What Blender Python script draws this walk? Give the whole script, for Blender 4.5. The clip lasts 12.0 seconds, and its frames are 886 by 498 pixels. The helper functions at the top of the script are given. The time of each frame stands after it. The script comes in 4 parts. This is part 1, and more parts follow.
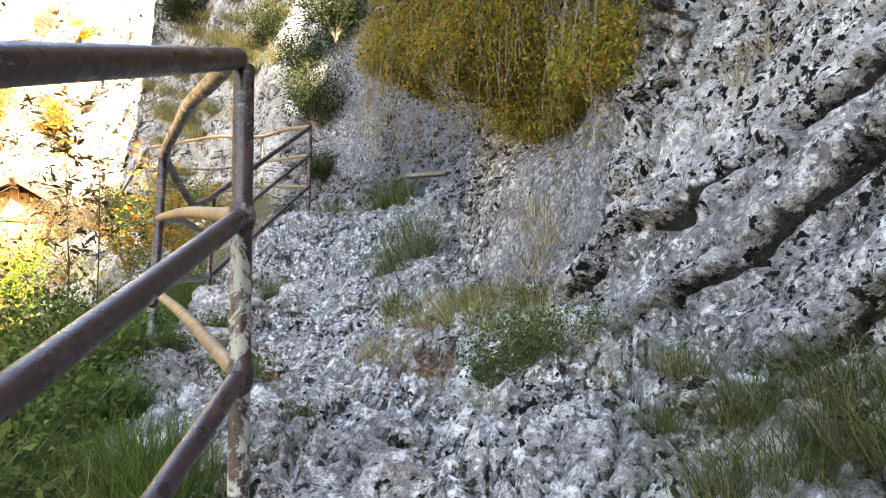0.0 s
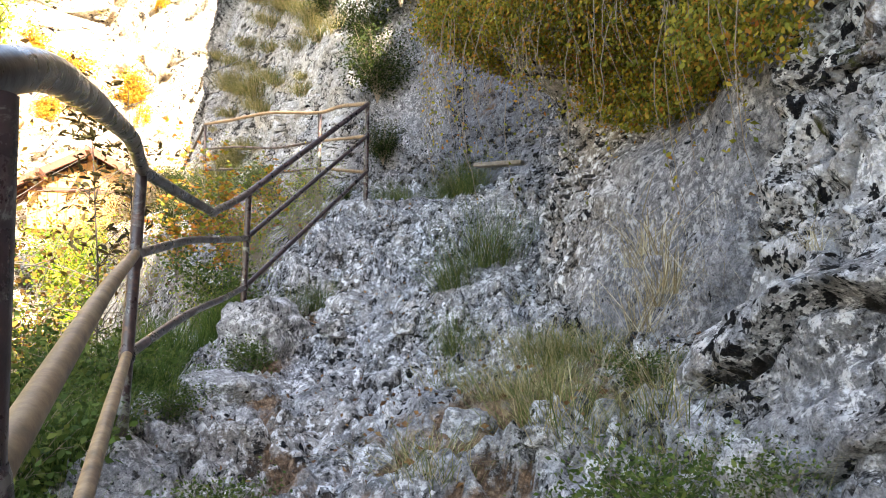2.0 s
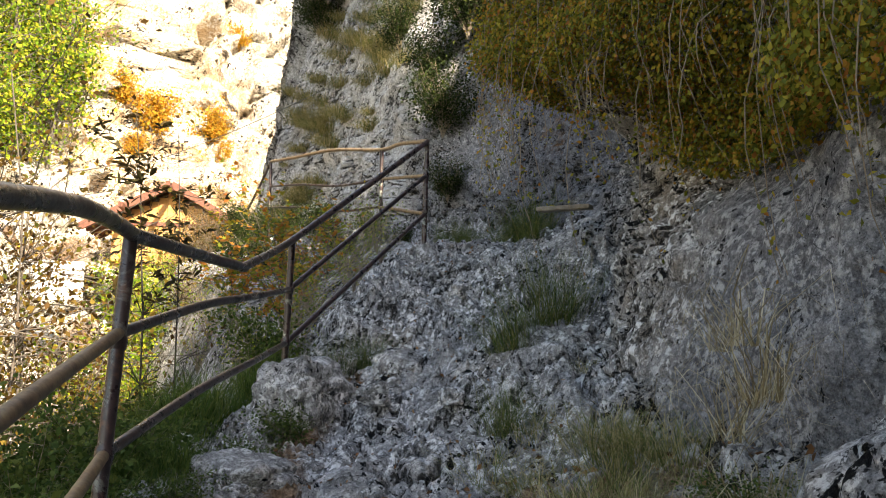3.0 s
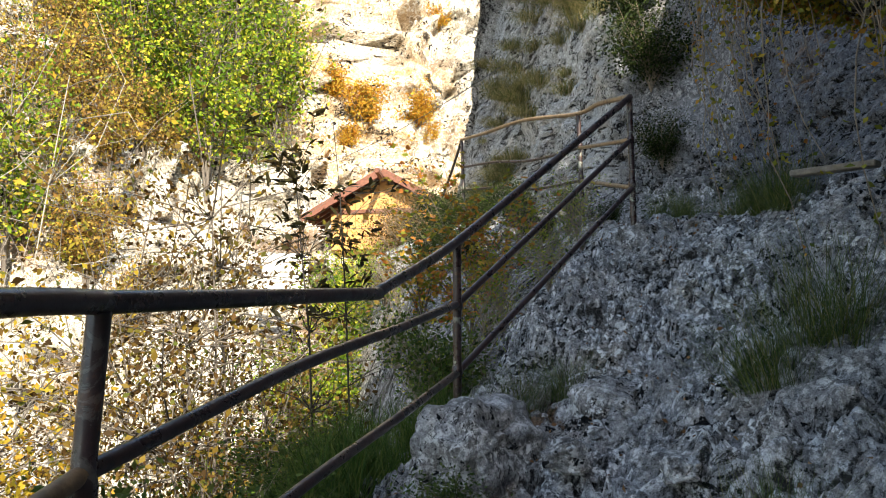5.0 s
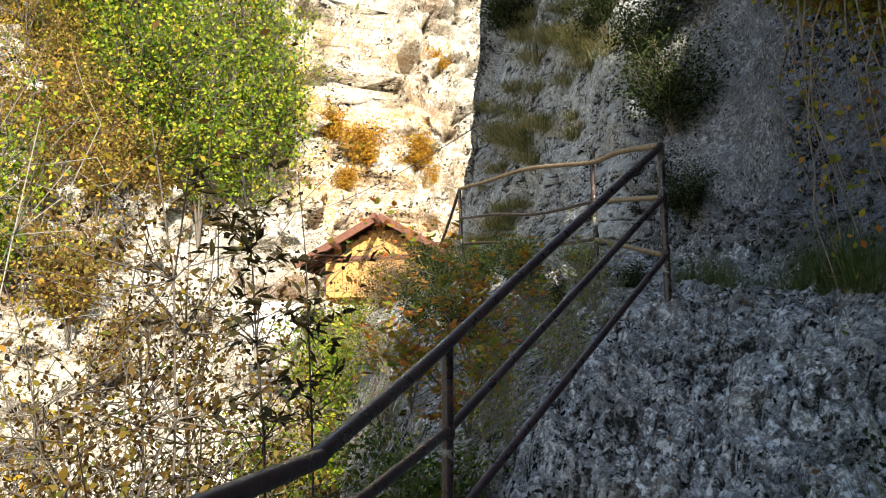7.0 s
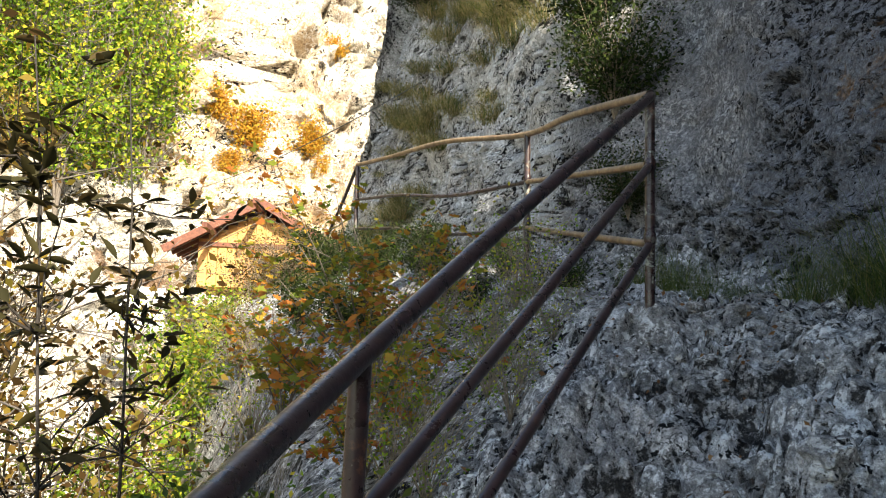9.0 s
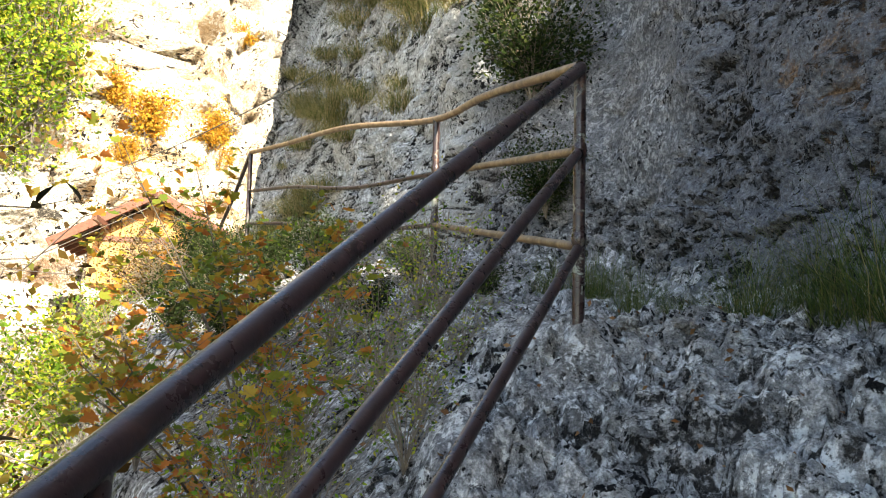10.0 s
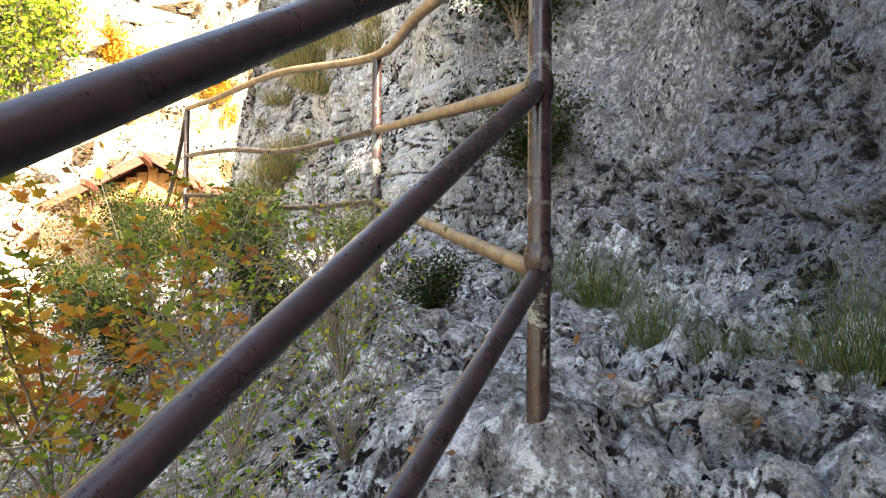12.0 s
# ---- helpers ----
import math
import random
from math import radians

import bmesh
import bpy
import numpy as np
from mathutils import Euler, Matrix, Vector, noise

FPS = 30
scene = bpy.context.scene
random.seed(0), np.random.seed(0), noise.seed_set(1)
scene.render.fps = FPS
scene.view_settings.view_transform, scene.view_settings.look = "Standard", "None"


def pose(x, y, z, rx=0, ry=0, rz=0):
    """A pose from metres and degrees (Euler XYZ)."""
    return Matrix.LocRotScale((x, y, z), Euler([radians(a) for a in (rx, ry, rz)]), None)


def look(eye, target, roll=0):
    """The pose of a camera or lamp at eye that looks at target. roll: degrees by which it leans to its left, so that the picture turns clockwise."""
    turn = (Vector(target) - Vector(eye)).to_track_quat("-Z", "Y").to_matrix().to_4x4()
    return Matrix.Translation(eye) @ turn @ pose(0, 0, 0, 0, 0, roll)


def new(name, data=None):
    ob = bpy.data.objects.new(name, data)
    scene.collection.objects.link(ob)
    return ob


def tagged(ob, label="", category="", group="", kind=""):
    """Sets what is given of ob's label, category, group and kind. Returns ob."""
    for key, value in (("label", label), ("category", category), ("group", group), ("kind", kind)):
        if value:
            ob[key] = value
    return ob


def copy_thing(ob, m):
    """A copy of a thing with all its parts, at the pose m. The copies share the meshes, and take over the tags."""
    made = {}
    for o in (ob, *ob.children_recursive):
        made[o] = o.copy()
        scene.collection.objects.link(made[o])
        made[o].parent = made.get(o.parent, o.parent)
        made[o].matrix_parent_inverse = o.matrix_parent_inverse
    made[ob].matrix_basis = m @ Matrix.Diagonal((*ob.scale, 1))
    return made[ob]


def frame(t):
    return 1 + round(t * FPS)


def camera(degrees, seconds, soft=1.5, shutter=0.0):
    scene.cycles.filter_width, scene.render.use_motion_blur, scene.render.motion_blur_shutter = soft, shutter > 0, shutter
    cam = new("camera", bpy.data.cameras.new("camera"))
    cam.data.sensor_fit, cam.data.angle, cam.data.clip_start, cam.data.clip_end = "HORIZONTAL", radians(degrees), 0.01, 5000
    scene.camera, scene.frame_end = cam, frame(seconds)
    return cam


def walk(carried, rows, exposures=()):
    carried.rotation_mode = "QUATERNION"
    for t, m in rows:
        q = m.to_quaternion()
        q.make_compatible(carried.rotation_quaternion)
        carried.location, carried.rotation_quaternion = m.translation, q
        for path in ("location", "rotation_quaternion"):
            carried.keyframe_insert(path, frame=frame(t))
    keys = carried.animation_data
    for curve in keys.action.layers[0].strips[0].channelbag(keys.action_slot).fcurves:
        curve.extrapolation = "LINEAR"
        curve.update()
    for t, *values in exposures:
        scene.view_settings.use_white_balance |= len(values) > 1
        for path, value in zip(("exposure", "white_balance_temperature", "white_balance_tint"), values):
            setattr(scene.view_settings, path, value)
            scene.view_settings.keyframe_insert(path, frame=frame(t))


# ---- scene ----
cam = camera(59.9, 12.0, soft=1.0)
PATH = [
    (0, (0.784, -1.206, 0.815), (0.455, 0.754, 1.037), -0.3),
    (0.5, (0.771, -0.96, 1.071), (0.437, 1.007, 1.212), 0.8),
    (1, (0.698, -0.662, 1.112), (0.319, 1.299, 1.22), 1.9),
    (1.5, (0.642, -0.365, 1.295), (0.211, 1.585, 1.406), 1.7),
    (2, (0.602, -0.068, 1.281), (0.079, 1.858, 1.408), 0.3),
    (2.5, (0.611, 0.338, 1.44), (-0.079, 2.206, 1.633), 1.0),
    (2.7, (0.605, 0.395, 1.457), (-0.083, 2.262, 1.658), 1.1),
    (4.3, (0.403, 1.318, 1.718), (-0.579, 3.053, 1.876), -1.2),
    (4.5, (0.378, 1.428, 1.701), (-0.636, 3.149, 1.815), -1.7),
    (5, (0.144, 1.782, 1.788), (-1.059, 3.374, 1.915), -1.7),
    (5.5, (-0.063, 1.988, 1.791), (-1.319, 3.538, 1.932), -2.8),
    (6, (-0.224, 2.285, 2.041), (-1.555, 3.757, 2.286), -0.5),
    (6.5, (-0.297, 2.493, 2.105), (-1.612, 3.98, 2.346), -1.5),
    (7, (-0.5, 2.75, 2.133), (-1.695, 4.336, 2.367), -1.6),
    (7.2, (-0.596, 2.823, 2.104), (-1.785, 4.414, 2.332), -2.5),
    (8.8, (-1.452, 3.819, 2.134), (-2.39, 5.571, 2.357), 1.9),
    (9, (-1.527, 3.984, 2.155), (-2.469, 5.732, 2.392), 1.4),
    (9.5, (-1.694, 4.356, 2.134), (-2.574, 6.135, 2.378), 0.9),
    (10, (-1.777, 4.708, 2.267), (-2.515, 6.553, 2.502), 1.3),
    (10.5, (-1.75, 5.174, 2.303), (-2.504, 7.013, 2.525), 2.6),
    (11, (-1.738, 5.538, 2.321), (-2.52, 7.374, 2.454), 3.0),
    (11.5, (-1.842, 5.915, 2.524), (-2.67, 7.732, 2.647), 1.4),
    (12, (-1.961, 6.227, 2.612), (-2.75, 8.062, 2.727), 0.3),
]
walk(cam, [(t, look(eye, target, roll)) for t, eye, target, roll in PATH],
     exposures=[(0.0, 3.25, 7800, 13), (1.5, 3.25, 7800, 13), (2.0, 3.08, 7800, 12), (2.7, 2.15, 8000, 10), (4.3, 1.72, 7100, 6), (5.5, 1.4, 7000, 5), (7.2, 1.25, 7000, 5), (8.8, 1.7, 7200, 5), (9.5, 1.88, 7300, 5), (10.5, 2.5, 7500, 6), (11.0, 2.7, 7700, 8), (12.0, 2.88, 8100, 11)])

# ---- light: low autumn sun from beyond the cliff, open sky above the gorge ----
SUN_DIR = Vector((0.72, -0.52, 0.56)).normalized()
world = bpy.data.worlds.new("world")
scene.world = world
world.use_nodes = True
wn = world.node_tree
sky = wn.nodes.new("ShaderNodeTexSky")
sky.sky_type = 'NISHITA'
sky.sun_disc = False
sky.sun_elevation = math.asin(SUN_DIR.z)
sky.sun_rotation = math.atan2(SUN_DIR.x, SUN_DIR.y)
wn.links.new(sky.outputs["Color"], wn.nodes["Background"].inputs["Color"])
wn.nodes["Background"].inputs["Strength"].default_value = 0.15
sun = new("sun", bpy.data.lights.new("sun", "SUN"))
sun.data.energy = 5.0
sun.data.angle = radians(0.5)
sun.data.color = (1.0, 0.94, 0.84)
sun.matrix_world = look(SUN_DIR * 60, (0, 0, 0))


# ---- noise on arrays ----
def hash3(ix, iy, iz, seed):
    n = (ix * 73856093) ^ (iy * 19349663) ^ (iz * 83492791) ^ (seed * 2654435761 & 0x7fffffff)
    n = (n ^ (n >> 13)) * 1274126177 & 0xffffffff
    n = (n ^ (n >> 16)) * 2246822519 & 0xffffffff
    return ((n ^ (n >> 15)) & 0xffffff) / 16777216.0


def vnoise(p, seed=0):
    """Smooth value noise, -1 to 1, at the rows of p."""
    i = np.floor(p).astype(np.int64)
    f = p - i
    f = f * f * f * (f * (f * 6 - 15) + 10)
    out = 0
    for a in (0, 1):
        for b in (0, 1):
            for c in (0, 1):
                w = (f[:, 0] if a else 1 - f[:, 0]) * (f[:, 1] if b else 1 - f[:, 1]) * (f[:, 2] if c else 1 - f[:, 2])
                out = out + w * hash3(i[:, 0] + a, i[:, 1] + b, i[:, 2] + c, seed)
    return out * 2 - 1


def fbm(p, octaves=4, seed=0, gain=0.5):
    out, amp = 0, 1.0
    for k in range(octaves):
        out = out + amp * vnoise(p * 2.03 ** k + 17.3 * k, seed + k)
        amp *= gain
    return out


def cells(p, seed=0):
    """Distance to the nearest scattered point and to the next one."""
    i = np.floor(p).astype(np.int64)
    d1 = np.full(len(p), 9.0)
    d2 = np.full(len(p), 9.0)
    for a in (-1, 0, 1):
        for b in (-1, 0, 1):
            for c in (-1, 0, 1):
                j = i + (a, b, c)
                q = np.stack([hash3(j[:, 0], j[:, 1], j[:, 2], seed + k) for k in (1, 2, 3)], 1) + j
                d = np.sqrt(((q - p) ** 2).sum(1))
                d2 = np.minimum(d2, np.maximum(d1, d))
                d1 = np.minimum(d1, d)
    return d1, d2


def facets(p, seed=0, tilt=1.0):
    """Broken stone: each scattered block has its own height and slope (about -1 to 1), and the width to the next block."""
    i = np.floor(p).astype(np.int64)
    d1 = np.full(len(p), 9.0)
    d2 = np.full(len(p), 9.0)
    h = np.zeros(len(p))
    for a in (-1, 0, 1):
        for b in (-1, 0, 1):
            for c in (-1, 0, 1):
                j = i + (a, b, c)
                q = np.stack([hash3(j[:, 0], j[:, 1], j[:, 2], seed + k) for k in (1, 2, 3)], 1)
                off = p - j - q
                d = np.sqrt((off ** 2).sum(1))
                near = d < d1
                slope = np.stack([hash3(j[:, 0], j[:, 1], j[:, 2], seed + k) for k in (4, 5, 6)], 1) - 0.5
                here = hash3(j[:, 0], j[:, 1], j[:, 2], seed + 7) - 0.5 + 2.2 * tilt * (slope * off).sum(1)
                h = np.where(near, here, h)
                d2 = np.minimum(d2, np.maximum(d1, d))
                d1 = np.minimum(d1, d)
    return h, d2 - d1


def smooth(a, b, v):
    t = np.clip((v - a) / (b - a), 0, 1)
    return t * t * (3 - 2 * t)


def bump1(v, centre, width):
    return np.exp(-((v - centre) / width) ** 2)


# ---- materials ----
class Nodes:
    def __init__(self, name):
        self.m = bpy.data.materials.new(name)
        self.m.use_nodes = True
        self.t = self.m.node_tree
        self.b = self.t.nodes["Principled BSDF"]
        self.co = self.t.nodes.new("ShaderNodeNewGeometry").outputs["Position"]

    def link(self, a, b):
        self.t.links.new(a, b)

    def warped(self, scale, amount):
        """Positions shaken by noise, to break up regular cells."""
        n = self.t.nodes.new("ShaderNodeTexNoise")
        n.inputs["Scale"].default_value = scale
        n.inputs["Detail"].default_value = 4
        self.link(self.co, n.inputs["Vector"])
        m = self.t.nodes.new("ShaderNodeVectorMath")
        m.operation = 'MULTIPLY_ADD'
        self.link(n.outputs["Color"], m.inputs[0])
        m.inputs[1].default_value = (amount, amount, amount)
        self.link(self.co, m.inputs[2])
        return m.outputs[0]

    def noise(self, scale, detail=6.0, rough=0.6, warp=0.0):
        n = self.t.nodes.new("ShaderNodeTexNoise")
        n.inputs["Scale"].default_value = scale
        n.inputs["Detail"].default_value = detail
        n.inputs["Roughness"].default_value = rough
        n.inputs["Distortion"].default_value = warp
        self.link(self.co, n.inputs["Vector"])
        return n.outputs["Fac"]

    def cell(self, scale, feature='F1', out="Distance", rand=1.0, co=None):
        n = self.t.nodes.new("ShaderNodeTexVoronoi")
        n.feature = feature
        n.inputs["Scale"].default_value = scale
        n.inputs["Randomness"].default_value = rand
        self.link(co or self.co, n.inputs["Vector"])
        return n.outputs[out]

    def ramp(self, fac, *stops):
        n = self.t.nodes.new("ShaderNodeValToRGB")
        e = n.color_ramp.elements
        while len(e) < len(stops):
            e.new(0.5)
        for k, (pos, col) in enumerate(stops):
            e[k].position = pos
            e[k].color = (*col, 1) if len(col) == 3 else col
        self.link(fac, n.inputs["Fac"])
        return n.outputs["Color"]

    def step(self, fac, a, b):
        n = self.t.nodes.new("ShaderNodeMapRange")
        n.interpolation_type = 'SMOOTHSTEP'
        n.inputs["From Min"].default_value = a
        n.inputs["From Max"].default_value = b
        self.link(fac, n.inputs["Value"])
        return n.outputs["Result"]

    def mix(self, fac, a, b, blend='MIX'):
        n = self.t.nodes.new("ShaderNodeMix")
        n.data_type = 'RGBA'
        n.blend_type = blend
        for sock, v in ((n.inputs[0], fac), (n.inputs[6], a), (n.inputs[7], b)):
            if isinstance(v, tuple):
                sock.default_value = (*v, 1)
            elif isinstance(v, (int, float)):
                sock.default_value = v
            else:
                self.link(v, sock)
        return n.outputs[2]

    def maths(self, op, a, b=0.5):
        n = self.t.nodes.new("ShaderNodeMath")
        n.operation = op
        for sock, v in zip(n.inputs, (a, b)):
            if isinstance(v, (int, float)):
                sock.default_value = v
            else:
                self.link(v, sock)
        return n.outputs[0]

    def attr(self, name, out="Fac"):
        n = self.t.nodes.new("ShaderNodeAttribute")
        n.attribute_name = name
        return n.outputs[out]

    def up(self):
        n = self.t.nodes.new("ShaderNodeNewGeometry")
        s = self.t.nodes.new("ShaderNodeSeparateXYZ")
        self.link(n.outputs["Normal"], s.inputs[0])
        return s.outputs["Z"]

    def island(self):
        return self.t.nodes.new("ShaderNodeNewGeometry").outputs["Random Per Island"]

    def each(self):
        return self.t.nodes.new("ShaderNodeObjectInfo").outputs["Random"]

    def bump(self, height, strength, distance):
        n = self.t.nodes.new("ShaderNodeBump")
        n.inputs["Strength"].default_value = strength
        n.inputs["Distance"].default_value = distance
        self.link(height, n.inputs["Height"])
        self.link(n.outputs["Normal"], self.b.inputs["Normal"])

    def done(self, colour, rough=0.9, spec=0.3):
        self.link(colour, self.b.inputs["Base Color"])
        if isinstance(rough, (int, float)):
            self.b.inputs["Roughness"].default_value = rough
        else:
            self.link(rough, self.b.inputs["Roughness"])
        self.b.inputs["Specular IOR Level"].default_value = spec
        return self.m


def limestone(name, spotted=0.5, lichen=0.5, tone=(0.46, 0.455, 0.47), scale=1.0, warm=0.3):
    """Grey weathered limestone: round black lichen, pale crusts, pits darkened by dirt and painted shade, soil and moss
    where the mesh says so.
    """
    n = Nodes(name)
    shaken = n.warped(22.0 * scale, 0.06 / scale)
    big = n.noise(0.9 * scale, 6, 0.62)
    mid = n.noise(4.0 * scale, 10, 0.70, 0.2)
    fine = n.noise(34 * scale, 8, 0.74)
    grit = n.noise(130 * scale, 4, 0.7)
    crust = n.cell(16 * scale, co=shaken)
    grain = n.cell(48 * scale, co=shaken)
    # body colour: soft clouds, finer mottling on top
    col = n.ramp(mid, (0.30, tuple(c * 0.30 for c in tone)), (0.43, tuple(c * 0.66 for c in tone)), (0.54, tone), (0.68, tuple(min(c * 1.9, 0.80) for c in tone)))
    col = n.mix(n.maths('MULTIPLY', n.step(big, 0.48, 0.70), warm), col, n.mix(mid, (0.20, 0.13, 0.075), (0.52, 0.41, 0.29)))
    slate = n.step(n.noise(1.2 * scale, 8, 0.66, 0.3), 0.52, 0.70)
    col = n.mix(n.maths('MULTIPLY', slate, 0.5), col, n.mix(fine, (0.07, 0.073, 0.09), (0.27, 0.275, 0.31)))
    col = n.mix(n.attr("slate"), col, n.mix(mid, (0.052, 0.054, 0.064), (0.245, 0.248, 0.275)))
    mottle = n.maths('ADD', n.maths('MULTIPLY', fine, 0.6), n.maths('MULTIPLY', grit, 0.4))
    col = n.mix(0.9, col, n.ramp(mottle, (0.37, (0.16, 0.16, 0.16)), (0.45, (0.62, 0.62, 0.62)), (0.53, (1.02, 1.02, 1.02)), (0.62, (1.7, 1.7, 1.68))), 'MULTIPLY')
    col = n.mix(n.attr("ochre"), col, n.mix(mid, (0.34, 0.16, 0.05), (0.80, 0.50, 0.20)))
    # paler rock: glare painted onto the farther cliff, lichen on the near buttress
    col = n.mix(n.maths('MULTIPLY', n.attr("lichen_glare"), 0.6), col, n.mix(mid, (0.40, 0.385, 0.36), (0.80, 0.785, 0.75)))
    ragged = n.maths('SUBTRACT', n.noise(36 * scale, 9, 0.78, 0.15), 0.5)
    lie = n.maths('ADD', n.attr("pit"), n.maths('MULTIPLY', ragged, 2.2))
    # white crusts, thickest on the crests to paint in relief contrast
    pale = n.maths('MULTIPLY', n.step(n.noise(1.9 * scale, 9, 0.70, 0.2), 0.38, 0.58), lichen)
    # same mask whitens crusts: painted glare far along, real lichen near by
    pale = n.maths('MAXIMUM', pale, n.attr("lichen_glare"))
    pale = n.maths('MULTIPLY', pale, n.step(n.maths('SUBTRACT', n.noise(17 * scale, 9, 0.76, 0.1), n.maths('MULTIPLY', n.attr("pit"), 0.16)), 0.49, 0.57))
    pale = n.maths('MULTIPLY', pale, n.maths('SUBTRACT', 1.0, n.attr("slate")))
    col = n.mix(pale, col, n.mix(grit, (0.62, 0.615, 0.61), (0.92, 0.91, 0.90)))
    # black lichen in colonies, ragged blots of two sizes
    colony = n.maths('ADD', n.noise(2.1 * scale, 6, 0.66, 0.2), n.maths('MULTIPLY', n.attr("spots"), 0.07))
    colony = n.step(colony, 0.44 - 0.06 * spotted, 0.66 - 0.06 * spotted)
    blot = n.maths('ADD', n.noise(20 * scale, 5, 0.58, 0.1), n.maths('MULTIPLY', colony, 0.13))
    dot = n.maths('ADD', n.noise(52 * scale, 5, 0.60, 0.1), n.maths('MULTIPLY', colony, 0.11))
    dark = n.maths('MAXIMUM', n.step(blot, 0.655, 0.69), n.maths('MULTIPLY', n.step(dot, 0.665, 0.70), 0.9))
    vein = n.maths('ABSOLUTE', n.maths('SUBTRACT', n.noise(2.6 * scale, 8, 0.60, 0.5), 0.5))
    vein = n.maths('MULTIPLY', n.step(vein, 0.010, 0.002), n.step(n.noise(1.7 * scale, 3), 0.47, 0.56))
    dark = n.maths('MAXIMUM', dark, n.maths('MULTIPLY', vein, 0.8))
    col = n.mix(dark, col, n.ramp(grit, (0.42, (0.005, 0.005, 0.006)), (0.68, (0.026, 0.025, 0.025))))
    # crevice shade painted into pits and cracks, with their dirt and algae
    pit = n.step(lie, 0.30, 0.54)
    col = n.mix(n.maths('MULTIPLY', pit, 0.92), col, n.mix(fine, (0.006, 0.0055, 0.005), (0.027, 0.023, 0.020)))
    earth = n.ramp(n.noise(42, 6, 0.75), (0.34, (0.05, 0.033, 0.022)), (0.52, (0.20, 0.125, 0.080)), (0.66, (0.38, 0.27, 0.18)))
    k = n.step(n.maths('ADD', n.attr("soil"), n.maths('MULTIPLY', n.maths('SUBTRACT', n.noise(9, 8, 0.75), 0.5), 0.9)), 0.40, 0.66)
    col = n.mix(k, col, earth)
    green = n.ramp(n.noise(46, 5, 0.7), (0.3, (0.018, 0.022, 0.006)), (0.6, (0.07, 0.075, 0.018)), (0.8, (0.15, 0.12, 0.04)))
    g = n.step(n.maths('ADD', n.attr("moss"), n.maths('MULTIPLY', n.maths('SUBTRACT', n.noise(6 * scale, 8, 0.75), 0.5), 1.1)), 0.42, 0.62)
    col = n.mix(g, col, green)
    h = n.maths('ADD', n.maths('MULTIPLY', fine, 0.28), n.maths('MULTIPLY', mid, 0.6))
    h = n.maths('ADD', h, n.maths('MULTIPLY', crust, 0.30))
    h = n.maths('ADD', h, n.maths('MULTIPLY', grain, 0.14))
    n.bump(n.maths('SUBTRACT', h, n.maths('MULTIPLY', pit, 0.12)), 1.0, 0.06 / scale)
    return n.done(col, 0.92, 0.05)


def leafy(name, *stops, rough=0.65, trans=0.35, each=False):
    """Leaves in a run of colours, one colour a leaf, letting some light through."""
    n = Nodes(name)
    col = n.ramp(n.each() if each else n.island(), *stops)
    col = n.mix(0.35, col, n.mix(n.noise(60, 3), (0.02, 0.02, 0.01), col), 'MIX')
    n.done(col, rough, 0.12)
    tr = n.t.nodes.new("ShaderNodeBsdfTranslucent")
    n.link(col, tr.inputs["Color"])
    mx = n.t.nodes.new("ShaderNodeMixShader")
    mx.inputs[0].default_value = trans
    n.link(n.b.outputs[0], mx.inputs[1])
    n.link(tr.outputs[0], mx.inputs[2])
    n.link(mx.outputs[0], n.t.nodes["Material Output"].inputs["Surface"])
    return n.m


def plain(name, *stops, scale=20.0, rough=0.7, metal=0.0, bump=0.01, stretch=None):
    n = Nodes(name)
    f = n.noise(scale, 7, 0.7)
    n.b.inputs["Metallic"].default_value = metal
    n.bump(f, 0.6, bump)
    return n.done(n.ramp(f, *stops), rough, 0.4)


ROCK = limestone("pitted_limestone", 0.0, 0.9, (0.345, 0.333, 0.330), warm=0.3)
ROCK_CLIFF = limestone("cliff_limestone", 0.6, 0.9, (0.295, 0.285, 0.283), warm=0.4)
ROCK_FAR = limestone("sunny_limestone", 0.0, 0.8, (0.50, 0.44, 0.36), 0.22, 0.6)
BARK = plain("bark", (0.3, (0.05, 0.04, 0.032)), (0.7, (0.17, 0.14, 0.115)), scale=40)
PALE_BARK = plain("pale_bark", (0.3, (0.16, 0.14, 0.12)), (0.7, (0.42, 0.38, 0.33)), scale=30)
TWIG = plain("dry_twig", (0.3, (0.09, 0.07, 0.05)), (0.7, (0.28, 0.22, 0.16)), scale=40)
# bark colour lowered to paint stems as backlit silhouettes
SHADED_BARK = plain("shaded_bark", (0.3, (0.014, 0.011, 0.009)), (0.7, (0.045, 0.036, 0.030)), scale=40)
WOOD = plain("weathered_wood", (0.3, (0.10, 0.085, 0.07)), (0.7, (0.30, 0.26, 0.21)), scale=25)
CHALET_WOOD = plain("orange_boarding", (0.3, (0.42, 0.19, 0.055)), (0.7, (0.62, 0.33, 0.11)), scale=6)
EAVES = plain("dark_red_boards", (0.3, (0.09, 0.03, 0.018)), (0.7, (0.20, 0.075, 0.045)), scale=9)
SHINGLE = plain("grey_roofing", (0.3, (0.16, 0.14, 0.12)), (0.7, (0.34, 0.30, 0.27)), scale=9)
WHITE = plain("white_boards", (0.3, (0.62, 0.61, 0.58)), (0.7, (0.80, 0.79, 0.76)), scale=9)
CABLE = plain("steel_cable", (0.3, (0.06, 0.06, 0.06)), (0.7, (0.16, 0.16, 0.15)), scale=30)


